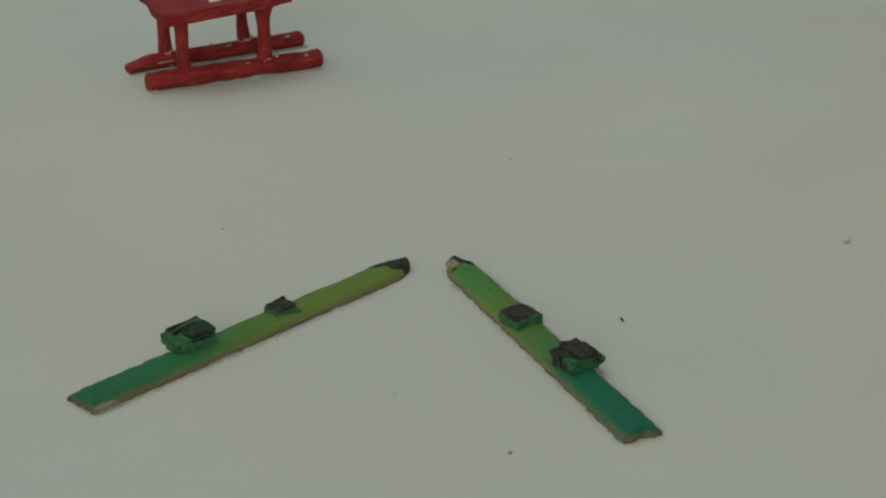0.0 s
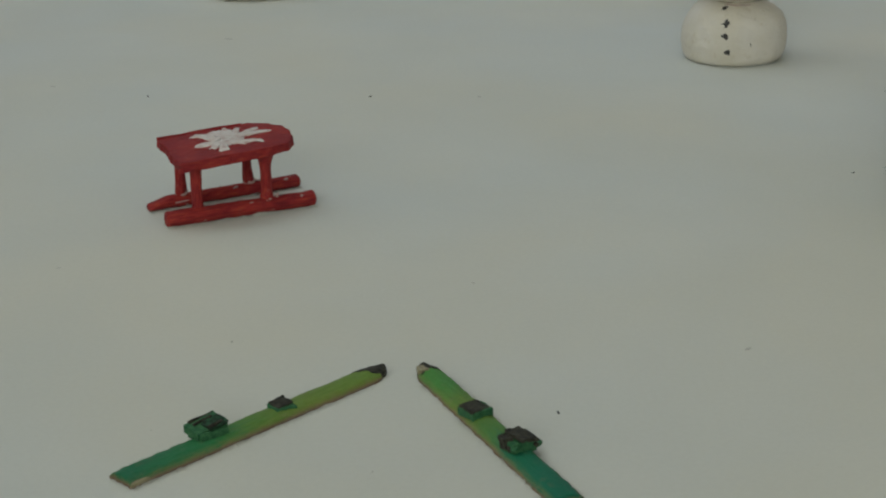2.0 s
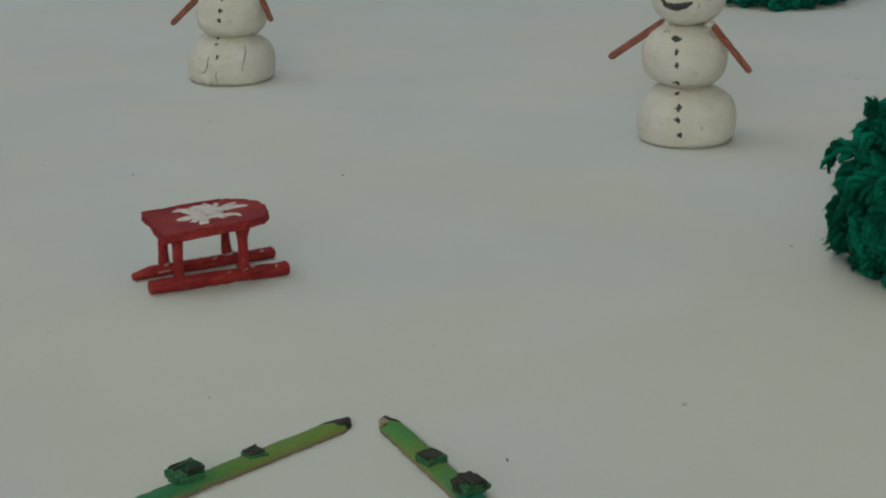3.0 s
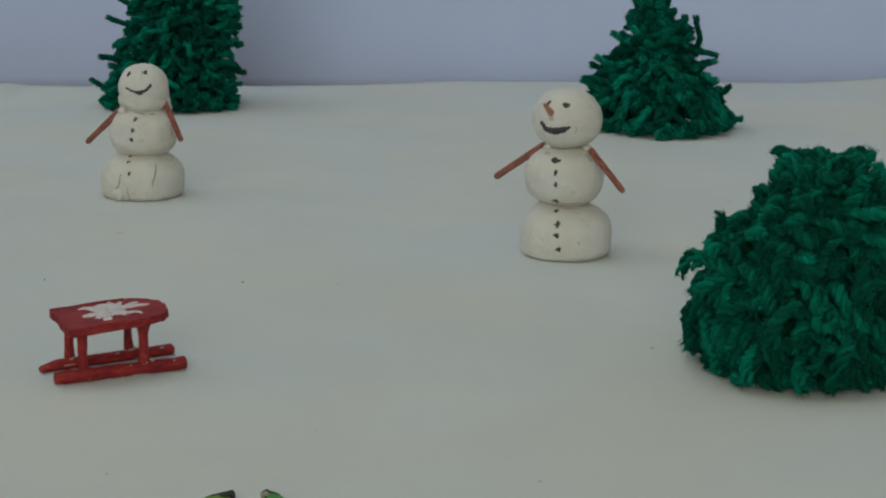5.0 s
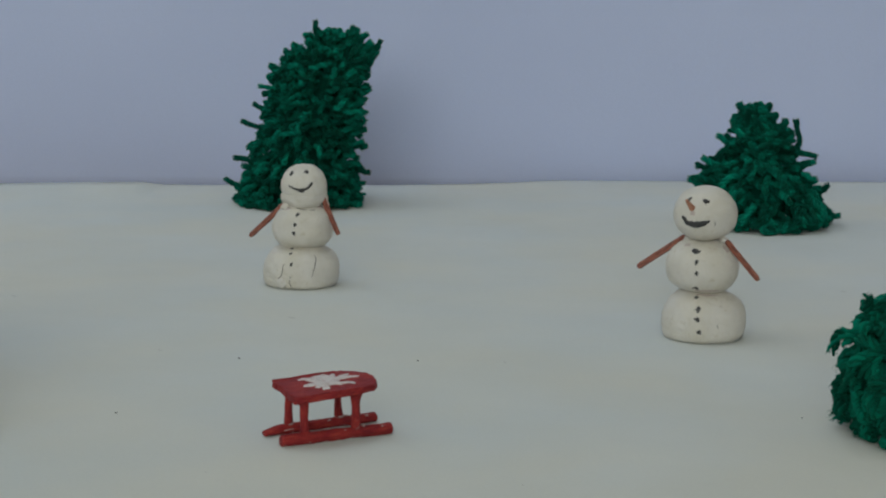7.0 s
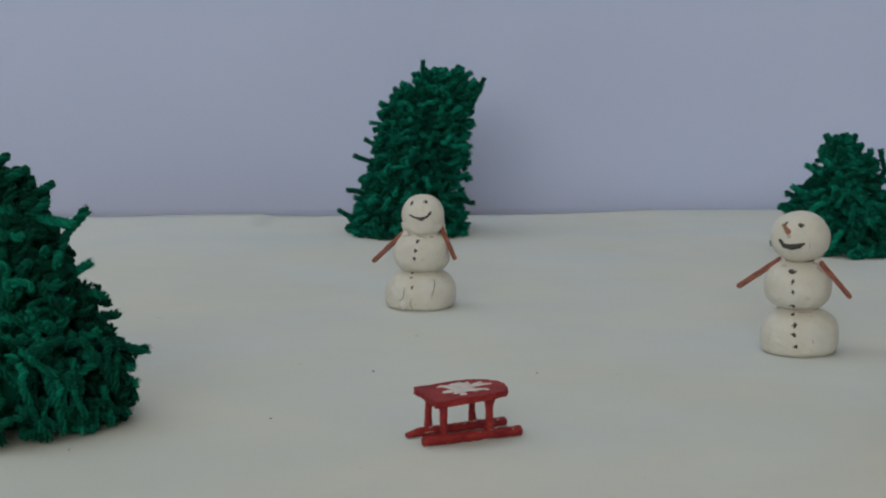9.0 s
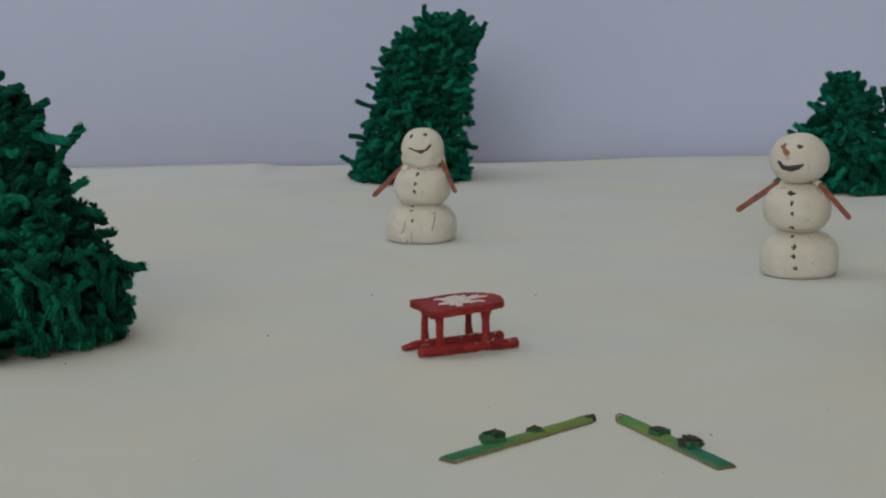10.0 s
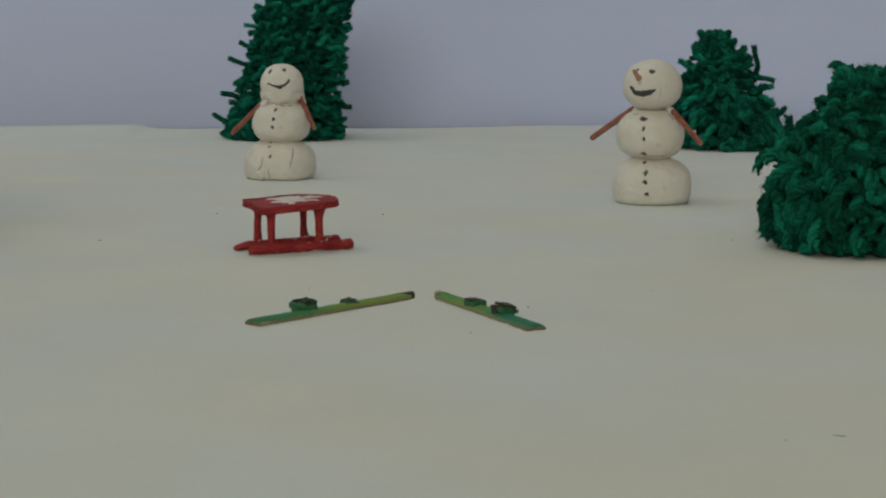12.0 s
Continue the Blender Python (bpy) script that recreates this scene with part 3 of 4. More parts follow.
def build_ski(tail, tip, half, seed, fittings, label):
    dx, dy = tip[0] - tail[0], tip[1] - tail[1]
    length = math.hypot(dx, dy)
    s = thing("ski", label, "ski", "pair of skis", (tail[0], tail[1], 0), math.degrees(math.atan2(dy, dx)))

    def width(x):
        w = half * (1 - 0.10 * x / length)
        left = length - x
        return max(0.05, w * (0.30 + 0.70 * min(1.0, left / 0.42) ** 0.6)) if left < 0.42 else w

    place("strip", ski_mesh("strip", 0, length - 0.26, width, 0.17, SKI_GREEN if seed < 5 else SKI_TEAL, seed, 0.0, 0.06), s)
    place("tip", ski_mesh("tip", length - (0.46 if seed < 5 else 0.34), length, lambda x: width(x) * 1.02, 0.178, SKI_DARK, seed + 3, 0.004, 0.20, 0.17 if seed < 5 else 0.04), s, None, "black-inked pointed ski tip")
    if seed > 5:
        bm = slab([(length - 0.37, 0.02), (length - 0.10, 0.06), (length - 0.14, 0.20), (length - 0.36, 0.25)], 0.10, 0.192, 0.02, 0.01, 3)
        part("bare_chip", bm, BARE_WOOD, s, "pale bare wood where the ink is chipped off", smooth=False)
    else:
        bm = slab([(-0.02, -0.305), (0.36, -0.295), (0.27, -0.25), (0.10, -0.22), (0.0, -0.25)], 0.01, 0.10, 0.02, 0.012, 6)
        part("split_corner", bm, BARE_WOOD, s, "pale bare wood at a split corner", smooth=False)
    for kind, at, off, size, heights, turn in fittings:
        z0, z1 = heights
        base = binding_block(s, kind, at, off, (size[0] * 0.96, size[1] * 0.98), 0.12, z0 + (z1 - z0) * (0.75 if seed > 5 else 0.5), turn, BIND_GREEN, "dark green wooden binding block", seed + at)
        if kind == "heel_binding" and seed > 5:
            binding_block(base, "top_plate", -0.02, -0.06, (0.48, 0.40), 0.34, 0.395, 10, SKI_DARK, "split black-inked plate", seed + 1, 0.012, (11, -6))
            binding_block(base, "chunk", 0.06, 0.19, (0.26, 0.17), 0.16, 0.37, -8, SKI_DARK, "broken black-inked chunk", seed + 2, 0.015, (-8, 6))
            binding_block(base, "sliver", -0.10, -0.30, (0.16, 0.20), 0.15, 0.22, 30, BIND_GREEN, "green wooden sliver", seed + 3, 0.012)
        elif kind == "heel_binding":
            binding_block(base, "block", -0.02, 0.05, (0.64, 0.42), 0.22, 0.37, 5, BIND_GREEN, "overhanging green wooden block", seed + 1, 0.012, (9, -7), 0.5)
            binding_block(base, "top_plate", 0.10, -0.02, (0.42, 0.34), 0.345, 0.385, 9, HEEL_DARK, "split dark plate", seed + 2, 0.010, (9, -5), 0.6)
            for k, (x, y, ln) in enumerate(((-0.02, 0.22, 0.52), (-0.05, 0.10, 0.40), (0.05, -0.16, 0.30))):
                v, f = rod((-ln / 2, 0, 0), (ln / 2, 0, 0), 0.035, 0.028, 6, 6, 0.018, k + 3, 0.2)
                place("splint", mesh_of("splint", v, f, SKI_DARK, False), base, pose(x * CM, y * CM, 0.395 * CM, 0, -4, 5 + 4 * k), "black-inked splint of wood")
        else:
            binding_block(base, "top_plate", 0.0, 0.03, (size[0] * 0.84, size[1] * 0.9), z0 + (z1 - z0) * 0.55, z1, 7, SKI_DARK, "black-inked plate", seed + at + 5, 0.02, (6, -5), 0.9)
        if kind == "heel_binding" and seed > 5:
            rnd = random.Random(int(seed))
            for k in range(12):
                bm = bmesh.new()
                bmesh.ops.create_cube(bm, size=1)
                for v in bm.verts:
                    v.co = Vector((v.co.x * 0.10, v.co.y * 0.08, v.co.z * 0.09)) * CM
                    v.co += rough(v.co, 900, 0.03 * CM, k + seed)
                part("splinter", bm, (BIND_GREEN, SKI_DARK)[k % 2], base, "", pose((-0.24 + 0.04 * k) * CM, (rnd.uniform(-0.26, -0.17) if k % 3 else 0.2) * CM, (0.20 + rnd.uniform(0, 0.14)) * CM, rnd.uniform(-40, 40), rnd.uniform(-40, 40), rnd.uniform(0, 90)), smooth=False)
    return s


build_ski((1.19, -13.00), (5.34, -8.60), 0.295, 2.0, (("heel_binding", 1.96, 0.13, (0.62, 0.46), (0.19, 0.385), -8), ("toe_binding", 3.54, 0.03, (0.42, 0.36), (0.17, 0.245), -12)),
          "green-stained wooden toy ski with dark bindings, lying flat on the sheet")
build_ski((8.47, -13.92), (6.08, -8.55), 0.29, 7.0, (("heel_binding", 1.94, -0.04, (0.46, 0.50), (0.19, 0.385), 8), ("toe_binding", 3.46, 0.03, (0.46, 0.50), (0.18, 0.31), 12)),
          "green-stained wooden toy ski with a splintered dark heel binding, lying flat")


# ---- snowmen ----
def on_ball(ball, az, el, out=0.0):
    """Point and normal on a pressed clay ball (cm) at an azimuth from the front to the right and an elevation, in degrees."""
    (cx, cy, cz), r, rz, e, seed, lump = ball
    a, z = radians(az), math.sin(radians(el))
    if z < 0 and cz < 1.2:
        e += 1.1
    flat = (1 - abs(z) ** e) ** (1 / e)
    d = Vector((math.sin(a) * flat, -math.cos(a) * flat, z))
    n1 = noise.noise(d * 1.3 + Vector((seed, 0, 0))) * lump + noise.noise(d * 4 + Vector((0, seed, 0))) * lump * 0.30 + noise.noise(d * 11 + Vector((0, 0, seed))) * lump * 0.26
    p = Vector((cx + d.x * r, cy + d.y * r, cz + d.z * rz)) + d * n1
    nrm = Vector((d.x * max(1e-6, flat) ** (e - 2) / r, d.y * max(1e-6, flat) ** (e - 2) / r, math.copysign(abs(z) ** (e - 1), z) / rz)).normalized()
    return p + nrm * out, nrm


def ball_bm(ball, floor=None):
    bm = bmesh.new()
    bmesh.ops.create_uvsphere(bm, u_segments=96, v_segments=60, radius=1)
    for v in bm.verts:
        az, el = math.degrees(math.atan2(v.co.x, -v.co.y)), math.degrees(math.asin(max(-1, min(1, v.co.z))))
        p, _ = on_ball(ball, az, el)
        if floor is not None and p.z < floor + 0.10:
            p.z = max(floor, floor + 0.10 - (floor + 0.10 - p.z) * 0.45)
        v.co = p * CM
    return bm


def ink_mark(parent, name, ball, az, el, w, h, seed, label=""):
    """A dab of ink pressed into the clay: two or three overlapping flat blots and a short flick of the pen, in one mesh."""
    p, nrm = on_ball(ball, az, el, -0.012)
    rnd = random.Random(seed * 13 + az)
    bm = bmesh.new()
    lean = rnd.uniform(40, 75)
    blots = [(0.0, 0.0, 1.0, 1.0), (rnd.uniform(-0.4, 0.4) * w, rnd.uniform(0.45, 0.8) * h, 0.6, 0.55), (rnd.uniform(-0.5, 0.5) * w, -rnd.uniform(0.5, 0.8) * h, 0.5, 0.5)]
    blots.append((rnd.choice((-1, 1)) * w * 1.15, rnd.uniform(0.0, 0.6) * h, 0.75, 0.22))
    for n, (x, y, fw, fh) in enumerate(blots):
        made = bmesh.ops.create_icosphere(bm, subdivisions=2, radius=1)["verts"]
        turn = Matrix.Rotation(radians(lean + rnd.uniform(-25, 25)), 3, "Z")
        for v in made:
            k = 1 + 0.7 * noise.noise(v.co * 2.1 + Vector((seed * 3.1, n * 2.0, 0)))
            q = turn @ Vector((v.co.x * h * fw * k, v.co.y * w * fh * k, 0))
            v.co = Vector((x + q.x, y + q.y, v.co.z * 0.03)) * CM
    up = Vector((0, 0, 1)) - nrm * nrm.z
    up.normalize()
    side = up.cross(nrm)
    turn = Matrix((side, up, nrm)).transposed().to_4x4()
    return part(name, bm, INK, parent, label, Matrix.Translation(p * CM) @ turn)


def ink_line(parent, name, ball, path, widths, material, label="", out=0.0, seed=0.0, shake=1.2):
    """A drawn line on a ball through (azimuth, elevation) stops, as one ribbon with a slight relief."""
    n, c = 28, 6
    verts, faces = [], []
    ts = np.linspace(0, len(path) - 1, n)
    az = np.interp(ts, range(len(path)), [p[0] for p in path])
    el = np.interp(ts, range(len(path)), [p[1] for p in path])
    wd = np.interp(ts, range(len(path)), widths)
    pts = [on_ball(ball, a + shake * noise.noise((t * 2.3, seed, 0)), e + shake * noise.noise((t * 2.3, seed, 4)), out) for a, e, t in zip(az, el, ts)]
    for i, (p, nrm) in enumerate(pts):
        ahead = (pts[min(i + 1, n - 1)][0] - pts[max(i - 1, 0)][0]).normalized()
        side = nrm.cross(ahead).normalized()
        w = wd[i] * (1 + 0.35 * noise.noise((i * 0.7, seed, 9)))
        for k in range(c):
            q = 2 * math.pi * k / c
            verts.append((p + side * (w * math.cos(q)) + nrm * (0.03 * math.sin(q))) * CM)
    for i in range(n - 1):
        for k in range(c):
            j = (k + 1) % c
            faces.append((i * c + k, i * c + j, (i + 1) * c + j, (i + 1) * c + k))
    faces.append(tuple(reversed(range(c))))
    faces.append(tuple(range((n - 1) * c, n * c)))
    return place(name, mesh_of(name, verts, faces, material), parent, None, label)


def arm_stick(parent, a, b, r, seed):
    v, f = rod((0, 0, 0), ((Vector(b) - Vector(a)).length, 0, 0), r, r * 0.95, 6, 8, 0.014, seed, 0.2)
    turn = (Vector(b) - Vector(a)).to_track_quat("X", "Z").to_matrix().to_4x4()
    m = Matrix.Translation(Vector(a) * CM) @ turn
    ob = place("stick", mesh_of("stick", v, f, ARM, False), parent, m, "red-brown wooden stick")
    end = bmesh.new()
    bmesh.ops.create_cone(end, cap_ends=True, segments=6, radius1=r * 0.66 * CM, radius2=r * 0.62 * CM, depth=0.02 * CM)
    part("cut_end", end, ARM_END, ob, "bare wood end", Matrix.Translation(((Vector(b) - Vector(a)).length * CM + 0.006 * CM, 0, 0)) @ pose(0, 0, 0, 0, 90, 0), smooth=False)
    return ob


def stain_patch(parent, ball, az, el, w, h, seed):
    """A rubbed smear of red-brown stain, a film that follows the clay."""
    verts, faces, rings, n = [], [], 4, 28
    p0, n0 = on_ball(ball, az, el)
    verts.append((p0 + n0 * 0.012) * CM)
    _, r, rz = ball[:3]
    for i in range(1, rings + 1):
        for k in range(n):
            q = 2 * math.pi * k / n
            f = i / rings * (1 + 0.5 * noise.noise((math.cos(q) * 1.5, math.sin(q) * 1.5, seed)) + 0.3 * noise.noise((math.cos(q) * 5, math.sin(q) * 5, seed)))
            p, nrm = on_ball(ball, az + math.degrees(w * f * math.cos(q) / r) / max(0.35, math.cos(radians(el))), el + math.degrees(h * f * math.sin(q) / rz))
            verts.append((p + nrm * (0.012 if i < rings else -0.006)) * CM)
    for k in range(n):
        j = (k + 1) % n
        faces.append((0, 1 + k, 1 + j))
        for i in range(rings - 1):
            faces.append((1 + i * n + k, 1 + (i + 1) * n + k, 1 + (i + 1) * n + j, 1 + i * n + j))
    return place("stain", mesh_of("stain", verts, faces, STAIN), parent, None, "pinkish smear of stain on the clay")


def build_snowman(label, at, balls, seed, lump, buttons, eyes, mouth, arms, cracks, nose, lumps, stains):
    s = thing("snowman", label, "snowman", "clay snowmen", (at[0], at[1], 0))
    balls = [(*ball, seed + 3 * k, lump * (1 - 0.2 * k)) for k, ball in enumerate(balls)]
    low, mid, top = balls
    part("bottom_ball", ball_bm(low, 0.0), CLAY_WARM, s)
    part("middle_ball", ball_bm(mid), CLAY_WARM, s)
    head = part("top_ball", ball_bm(top), CLAY_WARM, s)
    for k, (which, az, el, w, h) in enumerate(buttons):
        ink_mark(s, "button", balls[which], az, el, w * 1.12, h * 1.12, seed + k, "small black inked button")
    for k, (az, el, w, h) in enumerate(eyes):
        ink_mark(head, "eye", top, az, el, w * 1.1, h * 1.1, seed + 20 + k, "black inked eye dot")
    ink_line(head, "mouth", top, *mouth, INK, "black inked smiling mouth", 0.0, seed, 3.2)
    for k, (a, b) in enumerate(arms):
        arm_stick(s, a, b, 0.13, seed + k)
    for k, (x, y, z, w, h) in enumerate(lumps):
        bm = bmesh.new()
        bmesh.ops.create_icosphere(bm, subdivisions=4, radius=1)
        for v in bm.verts:
            f = 1 + (0.3 if w < 0.6 else 0.08) * noise.noise(v.co * 1.3 + Vector((seed, k, 0))) + 0.08 * noise.noise(v.co * 4)
            v.co = Vector((v.co.x * w, v.co.y * w, v.co.z * h)) * f * CM
        part("clay_lump", bm, CLAY_WARM, s, "pressed-on lump of clay", pose(x * CM, y * CM, z * CM))
    # dark ribbons laid on for the shade in cracks and the neck seam
    for k, (which, path, widths) in enumerate(cracks):
        ink_line(s, "crack", balls[which], path, widths, CRACK_SHADE, "narrow dark ribbon painted as the shade in a clay gap", -0.012, seed + k)
    for k, (which, az, el, w, h) in enumerate(stains):
        stain_patch(s, balls[which], az, el, w, h, seed + k)
    if nose:
        (az, el), length = nose
        p, nrm = on_ball(top, az, el, -0.08)
        v, f = rod((0, 0, 0), (length, 0, 0), 0.14, 0.05, 9, 5, 0.012, seed, 0.1)
        aim = Vector((-0.50, -0.50, 0.62)).normalized()
        place("nose", mesh_of("nose", v, f, NOSE), head, Matrix.Translation(p * CM) @ aim.to_track_quat("X", "Z").to_matrix().to_4x4(), "pointed orange-brown wooden nose")
    return s


# dark colour that paints the shade inside clay gaps; no groove is cut
CRACK_SHADE = plain_material("crack_shade", (0.10, 0.09, 0.075), 0.9)
STAIN = clay_material(("stained", (0.43, 0.335, 0.325), (0.66, 0.60, 0.55)))

build_snowman("off-white clay snowman with a thin smile and a cracked base", (-0.85, 27.05),
              (((-0.04, 0, 0.79), 1.69, 1.16, 2.3), ((0.05, 0, 2.68), 1.37, 1.05, 2.4), ((0.08, 0, 4.54), 1.03, 0.93, 2.1)), 2.0, 0.09,
              ((1, -10, 39, 0.06, 0.10), (1, -13, 13, 0.075, 0.09), (1, -15, -9, 0.06, 0.07), (0, -22, 60, 0.06, 0.05), (0, -19, 45, 0.05, 0.06), (0, -14, 19, 0.045, 0.08)),
              ((-39, 41, 0.07, 0.10), (14, 47, 0.085, 0.095)),
              (((-37, 4), (-24, -2), (-12, -6), (-3, -8), (8, -4), (18, 4), (25, 14)), (0.04, 0.04, 0.05, 0.10, 0.055, 0.06, 0.05)),
              (((-0.80, 0.02, 3.66), (-2.38, 0.52, 2.12)), ((0.93, -0.20, 4.02), (1.66, -0.70, 2.40))),
              ((0, ((28, 39), (26, 23), (22, 8), (19, -9)), (0.010, 0.022, 0.018, 0.006)), (0, ((-26, 20), (-27, 4), (-30, -8), (-40, -24)), (0.006, 0.018, 0.02, 0.012)), (0, ((-14, -8), (-16, -22), (-13, -38)), (0.006, 0.014, 0.01)), (1, ((-16, 57), (2, 55), (12, 54)), (0.008, 0.022, 0.008)), (1, ((22, 54), (36, 53)), (0.018, 0.028))),
              None, ((-0.72, -0.45, 3.62, 0.20, 0.17), (1.02, 0.05, 3.92, 0.16, 0.24), (1.10, 0.10, 3.66, 0.12, 0.16), (-0.76, -1.26, 0.34, 0.34, 0.30), (0.06, 0.0, 4.00, 0.99, 0.60), (0.84, 0.02, 4.30, 0.27, 0.50)),
              ((1, -47, 55, 0.20, 0.10), (1, 62, 60, 0.12, 0.12)))

build_snowman("off-white clay snowman with an open smile and a wooden nose", (15.5, 16.0),
              (((0.05, 0, 0.81), 1.64, 1.18, 2.25), ((-0.05, 0, 2.86), 1.43, 1.07, 2.4), ((0.0, 0, 4.92), 1.23, 1.08, 2.1)), 9.0, 0.075,
              ((1, -24, 44, 0.13, 0.09), (1, -20, 18, 0.05, 0.09), (1, -19, -5, 0.055, 0.085), (1, -20, -42, 0.10, 0.07), (0, -26, 54, 0.07, 0.08), (0, -18, 28, 0.07, 0.11), (0, -18, 9, 0.085, 0.075), (0, -15, -15, 0.07, 0.07)),
              ((-49, 35, 0.06, 0.10), (-10, 34, 0.10, 0.085)),
              (((-54, 0), (-45, -13), (-28, -16), (-12, -12), (-2, -6)), (0.07, 0.10, 0.13, 0.11, 0.04)),
              (((-0.72, 0.25, 3.96), (-2.45, 0.98, 2.62)), ((0.78, -0.45, 3.90), (1.86, -1.50, 2.56))),
              ((2, ((8, -5), (9, -13), (8, -20)), (0.005, 0.012, 0.005)), (0, ((10, -1), (10, -6)), (0.012, 0.012))),
              ((-36, 17), 0.60), ((-0.62, 0.02, 3.92, 0.20, 0.13), (0.70, -0.30, 3.92, 0.20, 0.14)),
              ((1, 50, 47, 0.26, 0.20), (1, -52, 58, 0.16, 0.08), (1, 2, -50, 0.45, 0.07), (0, -2, 60, 0.40, 0.05), (2, -33, 8, 0.12, 0.10)))


# ---- felt ----
def build_felt_fringe():
    """Short fibres of the felt sheet, pressed up in tufts against whatever stands on it."""
    rnd = random.Random(77)
    verts, faces = [], []

    def fibre(x, y, tx, ty, tall):
        """One fibre rooted at (x, y) that leans along (tx, ty)."""
        h = tall * rnd.uniform(0.4, 1.2)
        root = Vector((x, y, 0.0))
        tip = Vector((x + tx * h * rnd.uniform(0.2, 0.9) + rnd.gauss(0, 0.02), y + ty * h * rnd.uniform(0.2, 0.9) + rnd.gauss(0, 0.02), h))
        flat = Vector((rnd.gauss(0, 1), rnd.gauss(0, 1), 0)).normalized() * rnd.uniform(0.004, 0.008)
        b = len(verts)
        mid = root.lerp(tip, 0.6) + Vector((rnd.gauss(0, 0.01), rnd.gauss(0, 0.01), 0.012))
        verts.extend(((root - flat) * CM, (root + flat) * CM, (mid + flat * 0.8) * CM, (mid - flat * 0.8) * CM, tip * CM))
        faces.extend(((b, b + 1, b + 2, b + 3), (b + 3, b + 2, b + 4)))

    # along straight edges: start, end, distance to each side, height, count
    for (ax, ay), (bx, by), off, tall, count in (((-0.03, 0.0), (3.33, 1.48), 0.145, 0.075, 3400), ((-0.62, 1.14), (2.82, 2.98), 0.12, 0.065, 2600),
                                                 ((1.19, -13.0), (5.34, -8.6), 0.275, 0.03, 2200), ((8.47, -13.92), (6.08, -8.55), 0.27, 0.03, 2200)):
        run = Vector((bx - ax, by - ay))
        across = Vector((-run.y, run.x)).normalized()
        for n in range(count):
            t, side = rnd.uniform(0.0, 0.9 if ay < -1 else 1.0), rnd.choice((-1, 1))
            tuft = 0.4 + 1.6 * max(0.0, noise.noise((t * 17 + ax, side * 3.0, by)))
            d = side * (off + abs(rnd.gauss(0, 0.06)))
            fibre(ax + run.x * t + across.x * d, ay + run.y * t + across.y * d, -across.x * side, -across.y * side, tall * tuft)
    # round the feet of the snowmen: centre, radius, height, count
    for cx, cy, r, tall, count in ((-0.89, 27.05, 1.40, 0.09, 3400), (15.55, 16.0, 1.34, 0.09, 3400)):
        for n in range(count):
            q = rnd.uniform(0, 2 * math.pi)
            tuft = 0.4 + 0.9 * max(0.0, noise.noise((math.cos(q) * 5, math.sin(q) * 5, cx)) + 0.15)
            d = r + abs(rnd.gauss(0, 0.07))
            fibre(cx + d * math.cos(q), cy + d * math.sin(q), -math.cos(q), -math.sin(q), tall * tuft)
    ob = place("felt_fibres", mesh_of("felt_fibres", verts, faces, SHEET))
    return tagged(ob, "short white felt fibres standing up against the toys", "felt fibres", "", "stuff")


build_felt_fringe()


# ---- woollen trees ----
def yarn_path(rnd, length, droop, loop, wild):
    """The run of one piece of yarn from the origin out along +x, sinking towards -z; a loop turns back on itself (cm)."""
    bend, curl, phase = rnd.uniform(-wild, wild), rnd.uniform(-wild, wild) * 0.5, rnd.uniform(0, 6)
    steps = min(30, max(10, int(length * (1.9 if loop else 1.1) / 0.10)))
    kink, wave = rnd.uniform(0.02, 0.15) * wild, rnd.uniform(0.9, 1.5)
    pts = []
    for k in range(steps + 1):
        t = k / steps
        if loop:
            q = 2 * math.pi * t - math.pi
            u = length * 0.5 * (1 + math.cos(q)) * 1.05
            side = math.sin(q) * length * (0.11 + 0.10 * abs(bend))
            pts.append(Vector((u, side + bend * 0.4 * u, -droop * (u / length) ** 2 * length * 0.55 + curl * side)))
        else:
            u = length * t
            pts.append(Vector((u * (1 - 0.28 * droop * t), bend * length * t * t * 0.5 + 0.06 * math.sin(5 * t + phase), -droop * length * 0.62 * t * t + curl * length * t**3 + 0.05 * math.sin(6 * t + phase))))
    for k, p in enumerate(pts):
        q = 2 * math.pi * k / steps * length / wave + phase
        p += Vector((0, math.cos(q), math.sin(q))) * kink * min(1.0, 3 * k / steps)
    return [p - pts[0] for p in pts]


